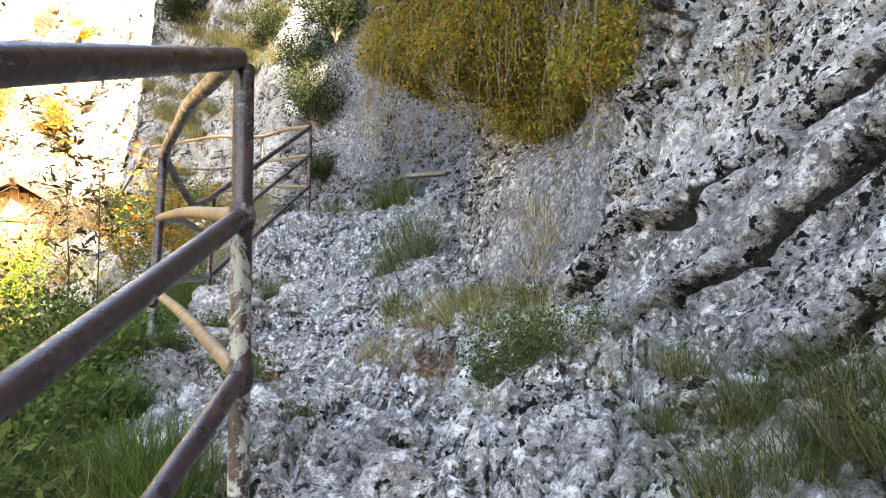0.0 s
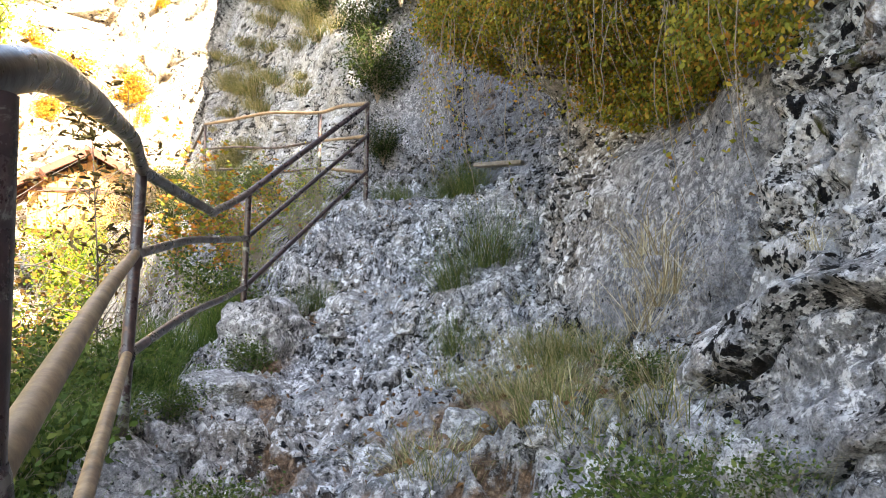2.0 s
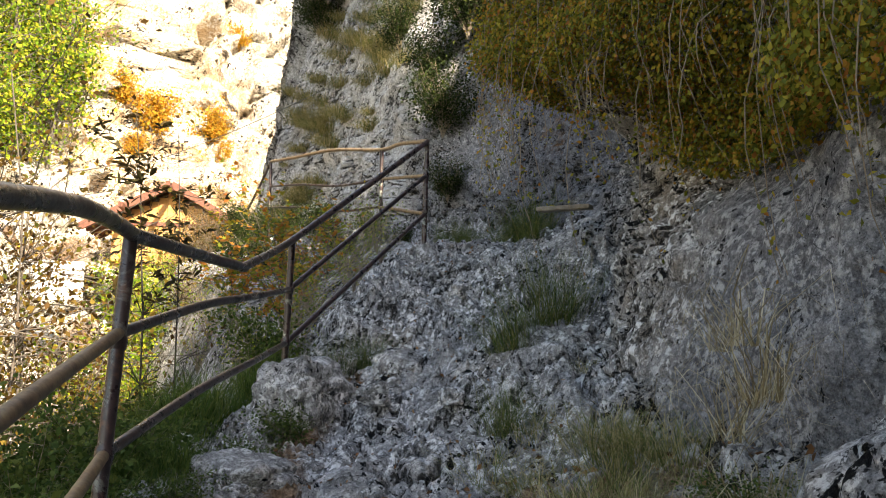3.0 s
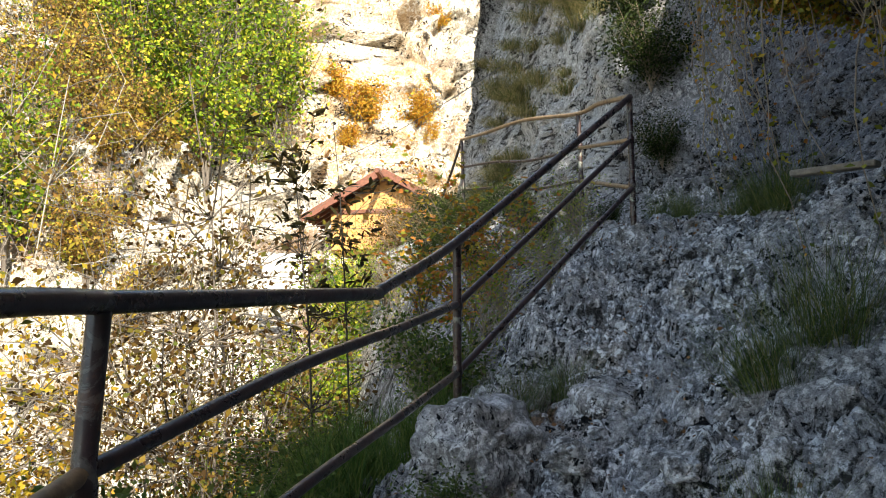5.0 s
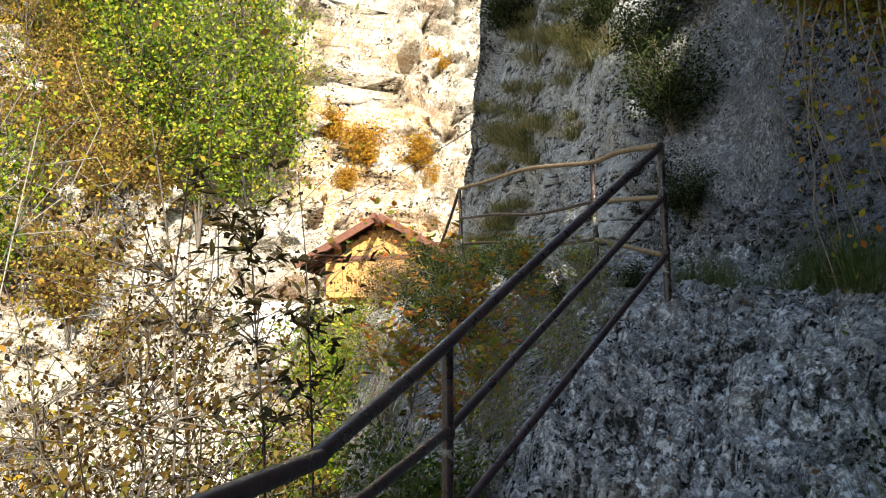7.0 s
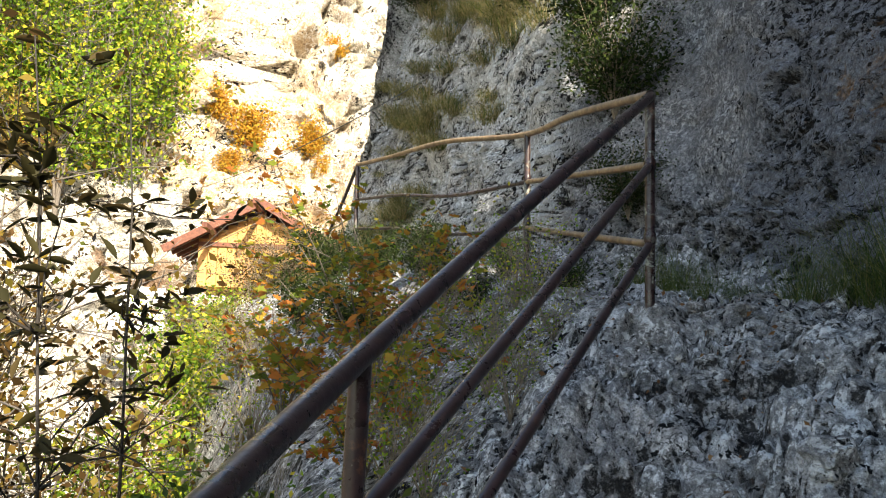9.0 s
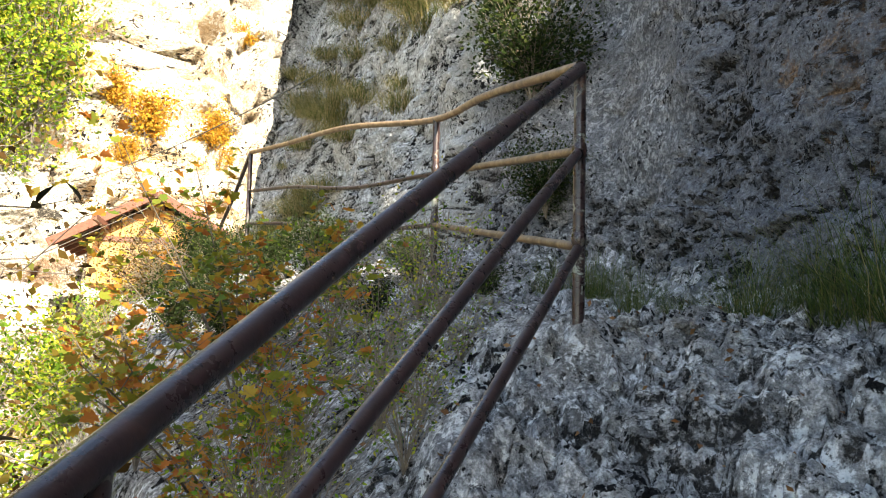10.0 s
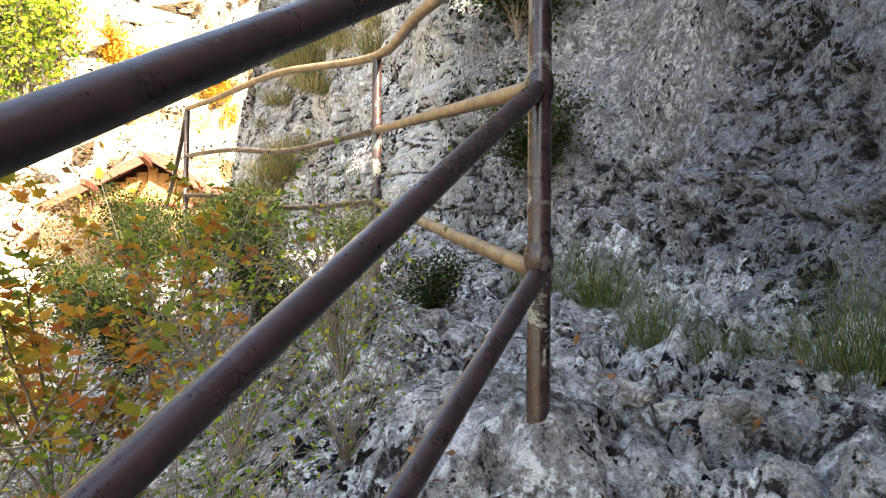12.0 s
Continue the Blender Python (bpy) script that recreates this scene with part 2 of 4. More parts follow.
def rail_paint():
    """Brown paint on steel pipe, scuffed to bare rust and to a grey-green primer."""
    n = Nodes("brown_rail_paint")
    f = n.noise(9, 8, 0.7)
    col = n.ramp(n.noise(26, 6, 0.7), (0.3, (0.020, 0.012, 0.013)), (0.7, (0.048, 0.026, 0.026)))
    rust = n.maths('MULTIPLY', n.step(f, 0.56, 0.66), n.maths('ADD', n.attr("worn"), 0.08))
    col = n.mix(rust, col, n.ramp(n.noise(70, 4), (0.3, (0.13, 0.05, 0.022)), (0.7, (0.30, 0.13, 0.06))))
    prim = n.maths('MULTIPLY', n.step(n.noise(6.5, 9, 0.75, 0.6), 0.545, 0.575), n.attr("worn"))
    col = n.mix(prim, col, (0.34, 0.36, 0.31))
    n.bump(n.maths('ADD', f, n.maths('MULTIPLY', n.noise(90, 3), 0.3)), 0.5, 0.004)
    return n.done(col, n.ramp(f, (0.4, (0.22, 0.22, 0.22)), (0.66, (0.5, 0.5, 0.5))), 0.5)


PAINT = rail_paint()
TAN = plain("worn_tan_paint", (0.30, (0.09, 0.055, 0.035)), (0.48, (0.19, 0.12, 0.065)), (0.7, (0.33, 0.23, 0.13)), scale=14, rough=0.5, bump=0.003)

# ---- the lie of the land: the path, the rail and the cliff foot by their distance along the valley ----
PATH_Y = (-6.0, -3.0, -1.2, 0.0, 0.5, 1.0, 1.7, 2.5, 3.3, 4.0, 4.4, 5.0, 5.5, 6.2, 6.6, 7.0, 7.4, 8.0, 8.6, 9.4, 10.2, 12.0, 15.0, 20.0)
PATH_Z = (-2.6, -1.3, -0.5, 0.03, 0.2, 0.33, 0.46, 0.63, 0.66, 0.67, 0.72, 0.93, 1.06, 1.3, 1.58, 1.84, 2.03, 2.3, 2.39, 2.51, 2.64, 2.95, 2.4, 1.8)
PATH_X = (1.2, 1.0, 0.8, 0.65, 0.6, 0.5, 0.2, -0.4, -1.0, -1.5, -1.65, -1.75, -1.8, -1.95, -2.0, -2.0, -2.05, -2.15, -2.3, -2.9, -3.7, -6.2, -8.0, -11.5)
RAIL_Y = (-6.0, 0.5, 2.6, 4.28, 5.4, 7.83, 9.82, 11.9, 14.0, 20.0)
RAIL_X = (0.3, 0.0, -1.42, -2.1, -2.5, -2.42, -3.9, -7.06, -8.9, -13.5)
# the cliff run behind the start is unseen, extended to block the sun
FOOT_Y = (-40.0, -12.0, -3.0, 0.0, 1.1, 1.6, 2.0, 2.3, 2.5, 2.64, 2.70, 2.80, 2.95, 3.2, 3.5, 4.2, 4.8, 5.6, 6.6, 8.0, 9.3, 10.4, 10.9, 11.3, 12.6, 15.4, 18.6, 19.4, 22.0, 30.0)
FOOT_X = (12.0, 5.0, 3.4, 2.5, 1.72, 1.35, 1.03, 0.84, 0.72, 0.63, 0.75, 1.02, 0.98, 0.74, 0.54, 0.20, -0.10, -0.35, -0.55, -1.15, -1.9, -2.5, -2.9, -4.0, -5.6, -8.9, -12.6, -12.4, -10.0, -6.0)


def ground_z(x, y):
    """Height of the ground at arrays x, y, without its fine relief."""
    pz, px, rx = np.interp(y, PATH_Y, PATH_Z), np.interp(y, PATH_Y, PATH_X), np.interp(y, RAIL_Y, RAIL_X)
    u = x - px
    z = pz + np.interp(y, (7.4, 8.6, 11, 13), (0.26, 0.10, 0.10, 0.26)) * np.clip(u, 0, 9) + 0.10 * np.clip(-u, 0, 0.6)
    d = np.clip(rx - 0.15 - x, 0, 60)
    shelf = np.interp(y, (-6, 5.0, 6.5, 8.5, 11, 14), (1.2, 1.0, 1.2, 2.3, 1.8, 1.6))
    first = np.interp(y, (-6, 3.0, 5.5, 8.5, 12), (0.45, 0.5, 0.65, 0.42, 0.25))
    fall = first * np.minimum(d, shelf) + 1.7 * np.clip(d - shelf, 0, 9) + 0.5 * np.clip(d - shelf - 9, 0, 12) + 0.1 * np.clip(d - shelf - 21, 0, 50)
    return z - fall


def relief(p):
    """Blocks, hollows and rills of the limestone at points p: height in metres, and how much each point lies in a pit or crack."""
    w = np.stack([fbm(p * 2.6, 3, 40), fbm(p * 2.6, 3, 50), fbm(p * 2.6, 3, 60)], 1)
    a, ag = facets(p * (2.3, 2.3, 3.4) + 0.40 * w, 5, 0.8)
    b, bg = facets(p * (5.6, 5.6, 8.0) + 0.55 * w, 9, 0.8)
    c1, _ = cells(p * (4.6, 4.6, 6.0) + 0.7 * w, 24)
    d1, _ = cells(p * 10.5 + 0.9 * w, 27)
    e1, _ = cells(p * 23 + 1.1 * w, 31)
    where = smooth(-0.45, 0.35, fbm(p * 1.5, 3, 81))
    where2 = smooth(-0.3, 0.4, fbm(p * 1.9, 3, 83))
    h = 0.10 * fbm(p * 1.1, 3, 1)
    h += 0.085 * a - 0.05 * smooth(0.09, 0.0, ag)
    h += 0.036 * b - 0.020 * smooth(0.10, 0.0, bg) * where
    # bowls with sharp crests between them, at three sizes
    h += 0.15 * (c1 - 0.5) * (0.4 + 0.6 * where) + 0.11 * (d1 - 0.5) * (0.35 + 0.65 * where2) + 0.045 * (e1 - 0.5)
    h += 0.012 * fbm(p * 26, 3, 20)
    rill = np.abs(fbm(p * (5.0, 3.0, 3.0) + 0.3 * w, 4, 70))
    h -= 0.035 * smooth(0.22, 0.0, rill) * where2
    # mask for the shade and dirt painted into hollows and cracks
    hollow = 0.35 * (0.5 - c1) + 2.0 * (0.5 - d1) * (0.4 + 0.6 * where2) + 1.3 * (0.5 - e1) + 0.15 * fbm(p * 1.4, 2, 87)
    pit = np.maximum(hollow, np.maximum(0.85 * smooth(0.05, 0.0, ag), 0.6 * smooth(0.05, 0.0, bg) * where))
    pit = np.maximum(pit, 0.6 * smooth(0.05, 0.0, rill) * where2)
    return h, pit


def sheet(name, verts, shape, material, attrs=()):
    """A mesh of rows and columns of points; attrs: numbers for each point by name."""
    r, c = shape
    k = np.arange(r * c).reshape(r, c)
    f = np.stack([k[:-1, :-1], k[:-1, 1:], k[1:, 1:], k[1:, :-1]], -1).reshape(-1, 4)
    return mesh_object(name, verts, f, material, attrs)


def mesh_data(name, verts, faces, material, attrs=(), soft=True):
    me = bpy.data.meshes.new(name)
    n = faces.shape[1]
    me.vertices.add(len(verts))
    me.vertices.foreach_set("co", np.asarray(verts, np.float32).ravel())
    me.loops.add(faces.size)
    me.loops.foreach_set("vertex_index", faces.astype(np.int32).ravel())
    me.polygons.add(len(faces))
    me.polygons.foreach_set("loop_start", np.arange(0, faces.size, n, dtype=np.int32))
    me.update(calc_edges=True)
    me.polygons.foreach_set("use_smooth", np.full(len(faces), soft))
    for key, v in dict(attrs).items():
        a = me.attributes.new(key, 'FLOAT', 'POINT')
        a.data.foreach_set("value", np.asarray(v, np.float32))
    me.materials.append(material)
    me.update()
    return me


def mesh_object(name, verts, faces, material, attrs=(), soft=True):
    return new(name, mesh_data(name, verts, faces, material, attrs, soft))


def spread(*runs):
    """Places along an axis: (start, end, step) runs joined."""
    return np.unique(np.round(np.concatenate([np.linspace(a, b, int(round((b - a) / s)) + 1) for a, b, s in runs]), 5))


# ---- ground: the rocky path, the drop beside it and the gorge floor, one sheet ----
gx = spread((-45, -12, 1.1), (-12, -5, 0.2), (-5, -3.2, 0.05), (-3.2, 1.8, 0.017), (1.8, 6, 0.25))
gy = spread((-14, -3, 0.5), (-3, 0.6, 0.05), (0.6, 9.0, 0.018), (9.0, 12.5, 0.05), (12.5, 20, 0.25), (20, 60, 1.2))
GX, GY = np.meshgrid(gx, gy)
fx, fy = GX.ravel(), GY.ravel()
fz = ground_z(fx, fy)
gp = np.stack([fx, fy, fz], 1)
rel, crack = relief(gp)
off_rail = np.interp(fy, RAIL_Y, RAIL_X) - fx
softer = 1 - 0.75 * smooth(0.1, 0.9, off_rail)
footing = 0 * fx
for a, b in ((0.02, 0.5), (-1.38, 2.5), (-2.51, 5.4), (-2.42, 7.82), (-3.89, 9.82)):
    footing = np.maximum(footing, np.exp(-((fx - a) ** 2 + (fy - b) ** 2) / 0.012))
rel = rel * (1 - 0.7 * footing) + 0.06 * footing
fz = fz + 0.10 * np.exp(-((fx + 2.42) ** 2 + (fy - 7.82) ** 2) / 0.05)
# bedded steps, treads nearly level and risers steep
bed = fz + 0.30 * fbm(gp * 1.3, 3, 95) + 0.10 * fx
frac = np.mod(bed / 0.17, 1.0)
fz = fz + 0.17 * (smooth(0.40, 0.98, frac) - frac) * 0.6 * softer * (1 - footing) * smooth(-0.5, 0.2, fbm(gp * 0.9, 2, 96)) * smooth(0.4, 1.0, fy)
rel = rel - 0.03 * bump1(frac, 0.52, 0.07) * (1 - footing)
fz = fz + rel * softer * 0.95 + smooth(3, 12, off_rail) * 1.2 * fbm(gp * 0.25, 4, 90)
# trodden earth on the near terrace and litter in the hollows, moss and turf beyond the rail
earth = 0.72 * np.exp(-((fx - 0.05) ** 2 / 0.35 + (fy - 2.95) ** 2 / 0.45)) + 0.45 * np.exp(-((fx + 1.45) ** 2 / 0.12 + (fy - 3.9) ** 2 / 0.5))
earth += 0.35 * smooth(0.02, -0.05, rel) + 0.25 * np.exp(-((fx + 1.9) ** 2 / 0.1 + (fy - 6.0) ** 2 / 1.0)) - 0.1
walked = np.interp(fy, PATH_Y, PATH_X) - 0.22 + 0.10 * np.sin(2.1 * fy)
earth += 0.48 * np.exp(-((fx - walked) / 0.14) ** 2) * smooth(2.2, 2.9, fy) * smooth(6.2, 5.2, fy)
turf = 0.55 * smooth(0.2, 0.8, off_rail)
# pit value carries the painted crevice shade as well as dirt
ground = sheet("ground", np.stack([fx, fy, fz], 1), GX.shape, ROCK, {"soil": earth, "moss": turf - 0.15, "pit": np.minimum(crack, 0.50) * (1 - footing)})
tagged(ground, "rugged grey limestone path with earth pockets and a grassy drop", "ground", kind="structure")


def ground_at(x, y):
    """Height of the built ground near (x, y)."""
    i = np.clip(np.searchsorted(gy, y), 1, len(gy) - 1)
    j = np.clip(np.searchsorted(gx, x), 1, len(gx) - 1)
    return float(fz.reshape(GX.shape)[i, j])


# ---- cliff beside the path ----
# plan of the foot as a curve by its length, and how the face leans back, bulges or overhangs with height
fs = np.linspace(0, 1, 3000)
foot_y = np.interp(fs, np.linspace(0, 1, len(FOOT_Y)), FOOT_Y)
foot_x = np.interp(foot_y, FOOT_Y, FOOT_X)
foot_len = np.concatenate([[0], np.cumsum(np.hypot(np.diff(foot_x), np.diff(foot_y)))])


def cliff_lean(y, h):
    """How far the face stands back (metres into the rock) at height h above its foot."""
    low = np.interp(y, (-40, 0, 1.6, 2.3, 2.5, 2.66, 2.75, 3.0, 3.6, 4.4, 5.2, 5.9, 6.5, 8.0, 9.3, 11, 12.5, 16, 19, 30),
                    (0.5, 0.3, 0.10, 0.08, 0.16, 0.20, 0.14, 0.14, 0.28, 0.22, 0.10, 0.30, 0.45, 0.40, 0.18, 0.16, 0.22, 0.30, 0.15, 0.1))
    back = low * np.clip(h, 0, 2.0) + 0.20 * np.clip(h - 2.0, 0, 30)
    # hollow under the brow, then the brow that the creeper hangs from
    back += 0.38 * bump1(y, 4.3, 0.8) * smooth(1.0, 1.8, h)
    brow = np.interp(y, (2.7, 3.1, 3.5, 4.5, 5.5, 5.8), (0.05, 0.30, 0.45, 0.10, -0.42, -0.44)) + 0.15 * np.clip(h - 2.2, 0, 30)
    k = smooth(1.55, 2.15, h) * smooth(2.65, 2.85, y) * smooth(6.0, 5.8, y)
    back = back * (1 - k) + brow * k
    # the face ends in a gentler hillside; unseen brink heights steer the cast shadow
    brink = np.interp(y, (-40, -2, 0, 2, 4, 6, 8, 10, 12, 19, 30), (13.0, 11.0, 9.0, 7.4, 6.2, 5.4, 6.0, 7.0, 8.5, 10.0, 11.0))
    back = back + 2.6 * np.clip(h - brink, 0, 30)
    # slab ledges on the near buttress
    rise = h + 0.55 * (y - 2.1)
    back += (0.17 * smooth(0.86, 0.98, rise) + 0.22 * np.clip(rise - 0.9, 0, 2.5)) * smooth(2.78, 2.68, y) * (1 - 0.35 * smooth(2.3, 2.6, y))
    return back


def cliff_point(s, h):
    """Point of the smooth cliff at length s along the foot and height h, with its outward direction."""
    y0, x0 = np.interp(s, foot_len, foot_y), np.interp(s, foot_len, foot_x)
    ya, xa = np.interp(s - 0.3, foot_len, foot_y), np.interp(s - 0.3, foot_len, foot_x)
    yb, xb = np.interp(s + 0.3, foot_len, foot_y), np.interp(s + 0.3, foot_len, foot_x)
    tx, ty = xb - xa, yb - ya
    ln = np.hypot(tx, ty)
    nx, ny = ty / ln, -tx / ln
    # the near buttress is one flat face up to its edge
    flat = smooth(1.2, 1.8, y0) * smooth(2.80, 2.70, y0)
    nx, ny = nx + (0.8 - nx) * flat, ny + (0.6 - ny) * flat
    ln = np.hypot(nx, ny)
    nx, ny = nx / ln, ny / ln
    back = cliff_lean(y0, h)
    z0 = ground_z(x0, y0) - 0.35
    return np.stack([x0 + nx * back, y0 + ny * back, z0 + h], -1), np.stack([-nx, -ny, 0.25 + 0 * nx], -1) / 1.03


def s_at(y):
    return float(np.interp(y, foot_y, foot_len))


cs = spread((0, s_at(-3.0), 0.8), (s_at(-3.0), s_at(0.3), 0.10), (s_at(0.3), s_at(1.0), 0.025), (s_at(1.0), s_at(7.0), 0.02), (s_at(7.0), s_at(11.3), 0.035), (s_at(11.3), s_at(20), 0.12), (s_at(20), foot_len[-1], 0.6))
ch = spread((0, 3.0, 0.02), (3.0, 6.5, 0.05), (6.5, 11, 0.12), (11, 20, 0.4))
cs = cs[::-1]
CS, CH = np.meshgrid(cs, ch)
cp, cn = cliff_point(CS.ravel(), CH.ravel())
cyy = np.interp(CS.ravel(), foot_len, foot_y)
ch_ = CH.ravel()
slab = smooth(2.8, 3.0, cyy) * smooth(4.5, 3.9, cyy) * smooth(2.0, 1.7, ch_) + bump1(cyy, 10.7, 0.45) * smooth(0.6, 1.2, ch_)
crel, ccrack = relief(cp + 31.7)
near = smooth(2.78, 2.68, cyy)
crel = crel * (1 - 0.12 * smooth(6.8, 8.5, cyy)) * (0.85 - 0.25 * near) * (1 - 0.75 * slab)
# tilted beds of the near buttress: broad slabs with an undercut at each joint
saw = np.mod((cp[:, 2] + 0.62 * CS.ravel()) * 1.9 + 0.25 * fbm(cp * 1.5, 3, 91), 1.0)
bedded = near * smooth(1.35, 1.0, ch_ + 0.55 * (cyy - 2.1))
crel = crel * (1 - 0.35 * bedded) + bedded * (0.085 * smooth(0.0, 0.03, saw) - 0.085 * smooth(0.03, 0.80, saw) - 0.03 - 0.055 * bump1(saw, 0.955, 0.04))
steps = 0.10 * np.sin(2 * np.pi * (cp[:, 2] * 1.1 - 0.35 * cp[:, 0] + 0.2 * fbm(cp * 0.8, 2, 12))) ** 3
swell = np.interp(cyy, (2, 3, 5, 7), (0.10, 0.08, 0.14, 0.20))
cp = cp + cn * (crel * (0.85 + 0.4 * fbm(cp * 0.7, 2, 33)) + swell * fbm(cp * 0.55, 3, 77) + steps * 0.3 * smooth(3, 6, cyy))[:, None]
groove = bump1(cyy, 2.74, 0.10) * smooth(3.2, 2.4, ch_)
cmoss = 0.22 * smooth(0.5, 0.9, fbm(cp * 0.6, 3, 21)) + 0.5 * smooth(4.2, 6.0, ch_) * smooth(9.0, 7.0, cyy) - 0.12
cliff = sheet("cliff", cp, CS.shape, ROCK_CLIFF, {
    "soil": 0.25 * smooth(-0.05, -0.13, crel) + 0.46 * bump1(cyy, 8.9, 0.6) * bump1(ch_, 1.7, 1.0) + 0.5 * bump1(cyy, 4.6, 0.9) * bump1(ch_, 1.85, 0.3) + 0.25 * groove,
    "moss": cmoss + 0.10 * smooth(11.0, 12.5, cyy) + 0.6 * groove,
    # painted shade and dirt in cracks and under each bed joint
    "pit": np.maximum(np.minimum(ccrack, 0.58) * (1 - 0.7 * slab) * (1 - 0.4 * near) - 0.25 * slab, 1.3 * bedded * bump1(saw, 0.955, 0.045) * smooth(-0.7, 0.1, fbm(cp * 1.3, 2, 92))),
    "spots": near * smooth(0.7, 1.1, ch_ + 0.55 * (cyy - 2.1)) - 1.5 * slab,
    # beyond y 11 brightness is painted in; near buttress has white lichen
    "lichen_glare": smooth(11.2, 12.2, cyy) * (0.75 + 0.5 * fbm(cp * 0.5, 3, 93)) + 0.35 * near * smooth(0.8, 1.1, ch_ + 0.55 * (cyy - 2.1)) * (1 - groove),
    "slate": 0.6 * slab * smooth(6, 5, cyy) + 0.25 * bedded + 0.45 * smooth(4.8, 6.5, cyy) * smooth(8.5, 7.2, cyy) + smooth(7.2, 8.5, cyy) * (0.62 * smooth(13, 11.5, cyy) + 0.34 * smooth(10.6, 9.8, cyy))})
tagged(cliff, "shaded grey limestone cliff with black pits and pale lichen", "cliff", kind="structure")

# ---- the far side of the gorge ----
OPP_X = (-20, -23, -25, -26, -28, -27, -22, -12, 0)
OPP_Y = (-16, -4, 8, 18, 29, 36, 42, 46, 47)
ol = np.linspace(0, 1, 300)
ox, oy = np.interp(ol, np.linspace(0, 1, 9), OPP_X), np.interp(ol, np.linspace(0, 1, 9), OPP_Y)
oh = spread((-18, 30, 0.28))
OI, OH = np.meshgrid(np.arange(300), oh)
oi, ohh = OI.ravel(), OH.ravel()
otx, oty = np.gradient(ox), np.gradient(oy)
on = np.stack([-oty, otx], 1) / np.hypot(otx, oty)[:, None]
obase = np.stack([ox[oi], oy[oi], ohh], 1)
woody = np.interp(oy[oi], (-16, 14, 26, 47), (0.75, 0.7, 0.38, 0.3))
oback = woody * (ohh + 6) + 1.9 * fbm(obase * 0.16, 4, 55) + 0.7 * fbm(obase * 0.8, 4, 56)
oback += 0.5 * np.abs(fbm(obase * (0.5, 0.5, 1.6), 3, 58))
for size, deep, seed in ((0.33, 1.1, 101), (0.9, 0.45, 111)):
    block, gap = facets(obase * (size, size, size * 0.8) + 0.3 * fbm(obase * size, 3, seed + 9)[:, None], seed)
    oback = oback + deep * block + 0.5 * deep * smooth(0.12, 0.0, gap)
# the terrace that carries the chalet
oback -= 6.5 * bump1(oy[oi], 25.0, 6.0) * smooth(4.6, 3.6, ohh)
op = obase + np.concatenate([on, np.zeros((len(on), 1))], 1)[oi] * oback[:, None]
omoss = 0.42 * smooth(0.42, 0.68, woody) + 0.25 * fbm(obase * 0.3, 3, 66)
ochre = bump1(oi, 184.0, 22.0) * bump1(ohh, 13.0, 8.0) * (0.55 + 0.8 * fbm(obase * 0.35, 3, 68))
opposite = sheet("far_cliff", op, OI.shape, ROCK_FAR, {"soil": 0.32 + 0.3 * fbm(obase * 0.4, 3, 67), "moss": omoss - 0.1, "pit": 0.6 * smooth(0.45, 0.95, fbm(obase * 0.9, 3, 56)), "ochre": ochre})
tagged(opposite, "sunlit pale limestone slope across the gorge with autumn woodland", "cliff", kind="structure")


# ---- tubes: rails, stems, cables ----
def tube_arrays(points, radii, sides=8):
    """Verts and quads of a round tube along points."""
    pts = np.asarray(points, float)
    n = len(pts)
    rad = np.interp(np.linspace(0, 1, n), np.linspace(0, 1, len(radii)), radii)
    tang = np.gradient(pts, axis=0)
    tang /= np.linalg.norm(tang, axis=1)[:, None] + 1e-9
    ref = np.array((0.0, 0.0, 1.0)) if abs(tang[:, 2]).mean() < 0.8 else np.array((1.0, 0.0, 0.0))
    a = np.cross(tang, ref)
    a /= np.linalg.norm(a, axis=1)[:, None] + 1e-9
    b = np.cross(tang, a)
    ang = np.linspace(0, 2 * np.pi, sides, endpoint=False)
    v = pts[:, None] + rad[:, None, None] * (np.cos(ang)[None, :, None] * a[:, None] + np.sin(ang)[None, :, None] * b[:, None])
    k = np.arange(n * sides).reshape(n, sides)
    f = np.stack([k[:-1], np.roll(k[:-1], -1, 1), np.roll(k[1:], -1, 1), k[1:]], -1).reshape(-1, 4)
    return v.reshape(-1, 3), f


def joined(parts):
    vs, fs_, n = [], [], 0
    for v, f in parts:
        vs.append(v)
        fs_.append(f + n)
        n += len(v)
    return np.concatenate(vs), np.concatenate(fs_)


def part(name, verts, faces, material, parent, label="", attrs=(), soft=True):
    ob = mesh_object(name, verts, faces, material, attrs, soft)
    ob.parent = parent
    return tagged(ob, label)


def thing(name, place, label, category, group=""):
    ob = new(name)
    ob.location = place
    ob.empty_display_size = 0.1
    return tagged(ob, label, category, group)


def bent(*pts, n=24):
    """A smooth line through points."""
    p = np.asarray(pts, float)
    t = np.concatenate([[0], np.cumsum(np.linalg.norm(np.diff(p, axis=0), axis=1))])
    m = np.gradient(p, t, axis=0)
    out = []
    for u in np.linspace(0, t[-1], n):
        i = min(np.searchsorted(t, u, side="right") - 1, len(t) - 2)
        h = t[i + 1] - t[i]
        w = (u - t[i]) / h
        out.append((2 * w ** 3 - 3 * w ** 2 + 1) * p[i] + (w ** 3 - 2 * w ** 2 + w) * h * m[i] + (3 * w ** 2 - 2 * w ** 3) * p[i + 1] + (w ** 3 - w ** 2) * h * m[i + 1])
    return np.array(out)


# ---- handrail of steel pipe ----
def P(*v):
    return np.array(v, float)


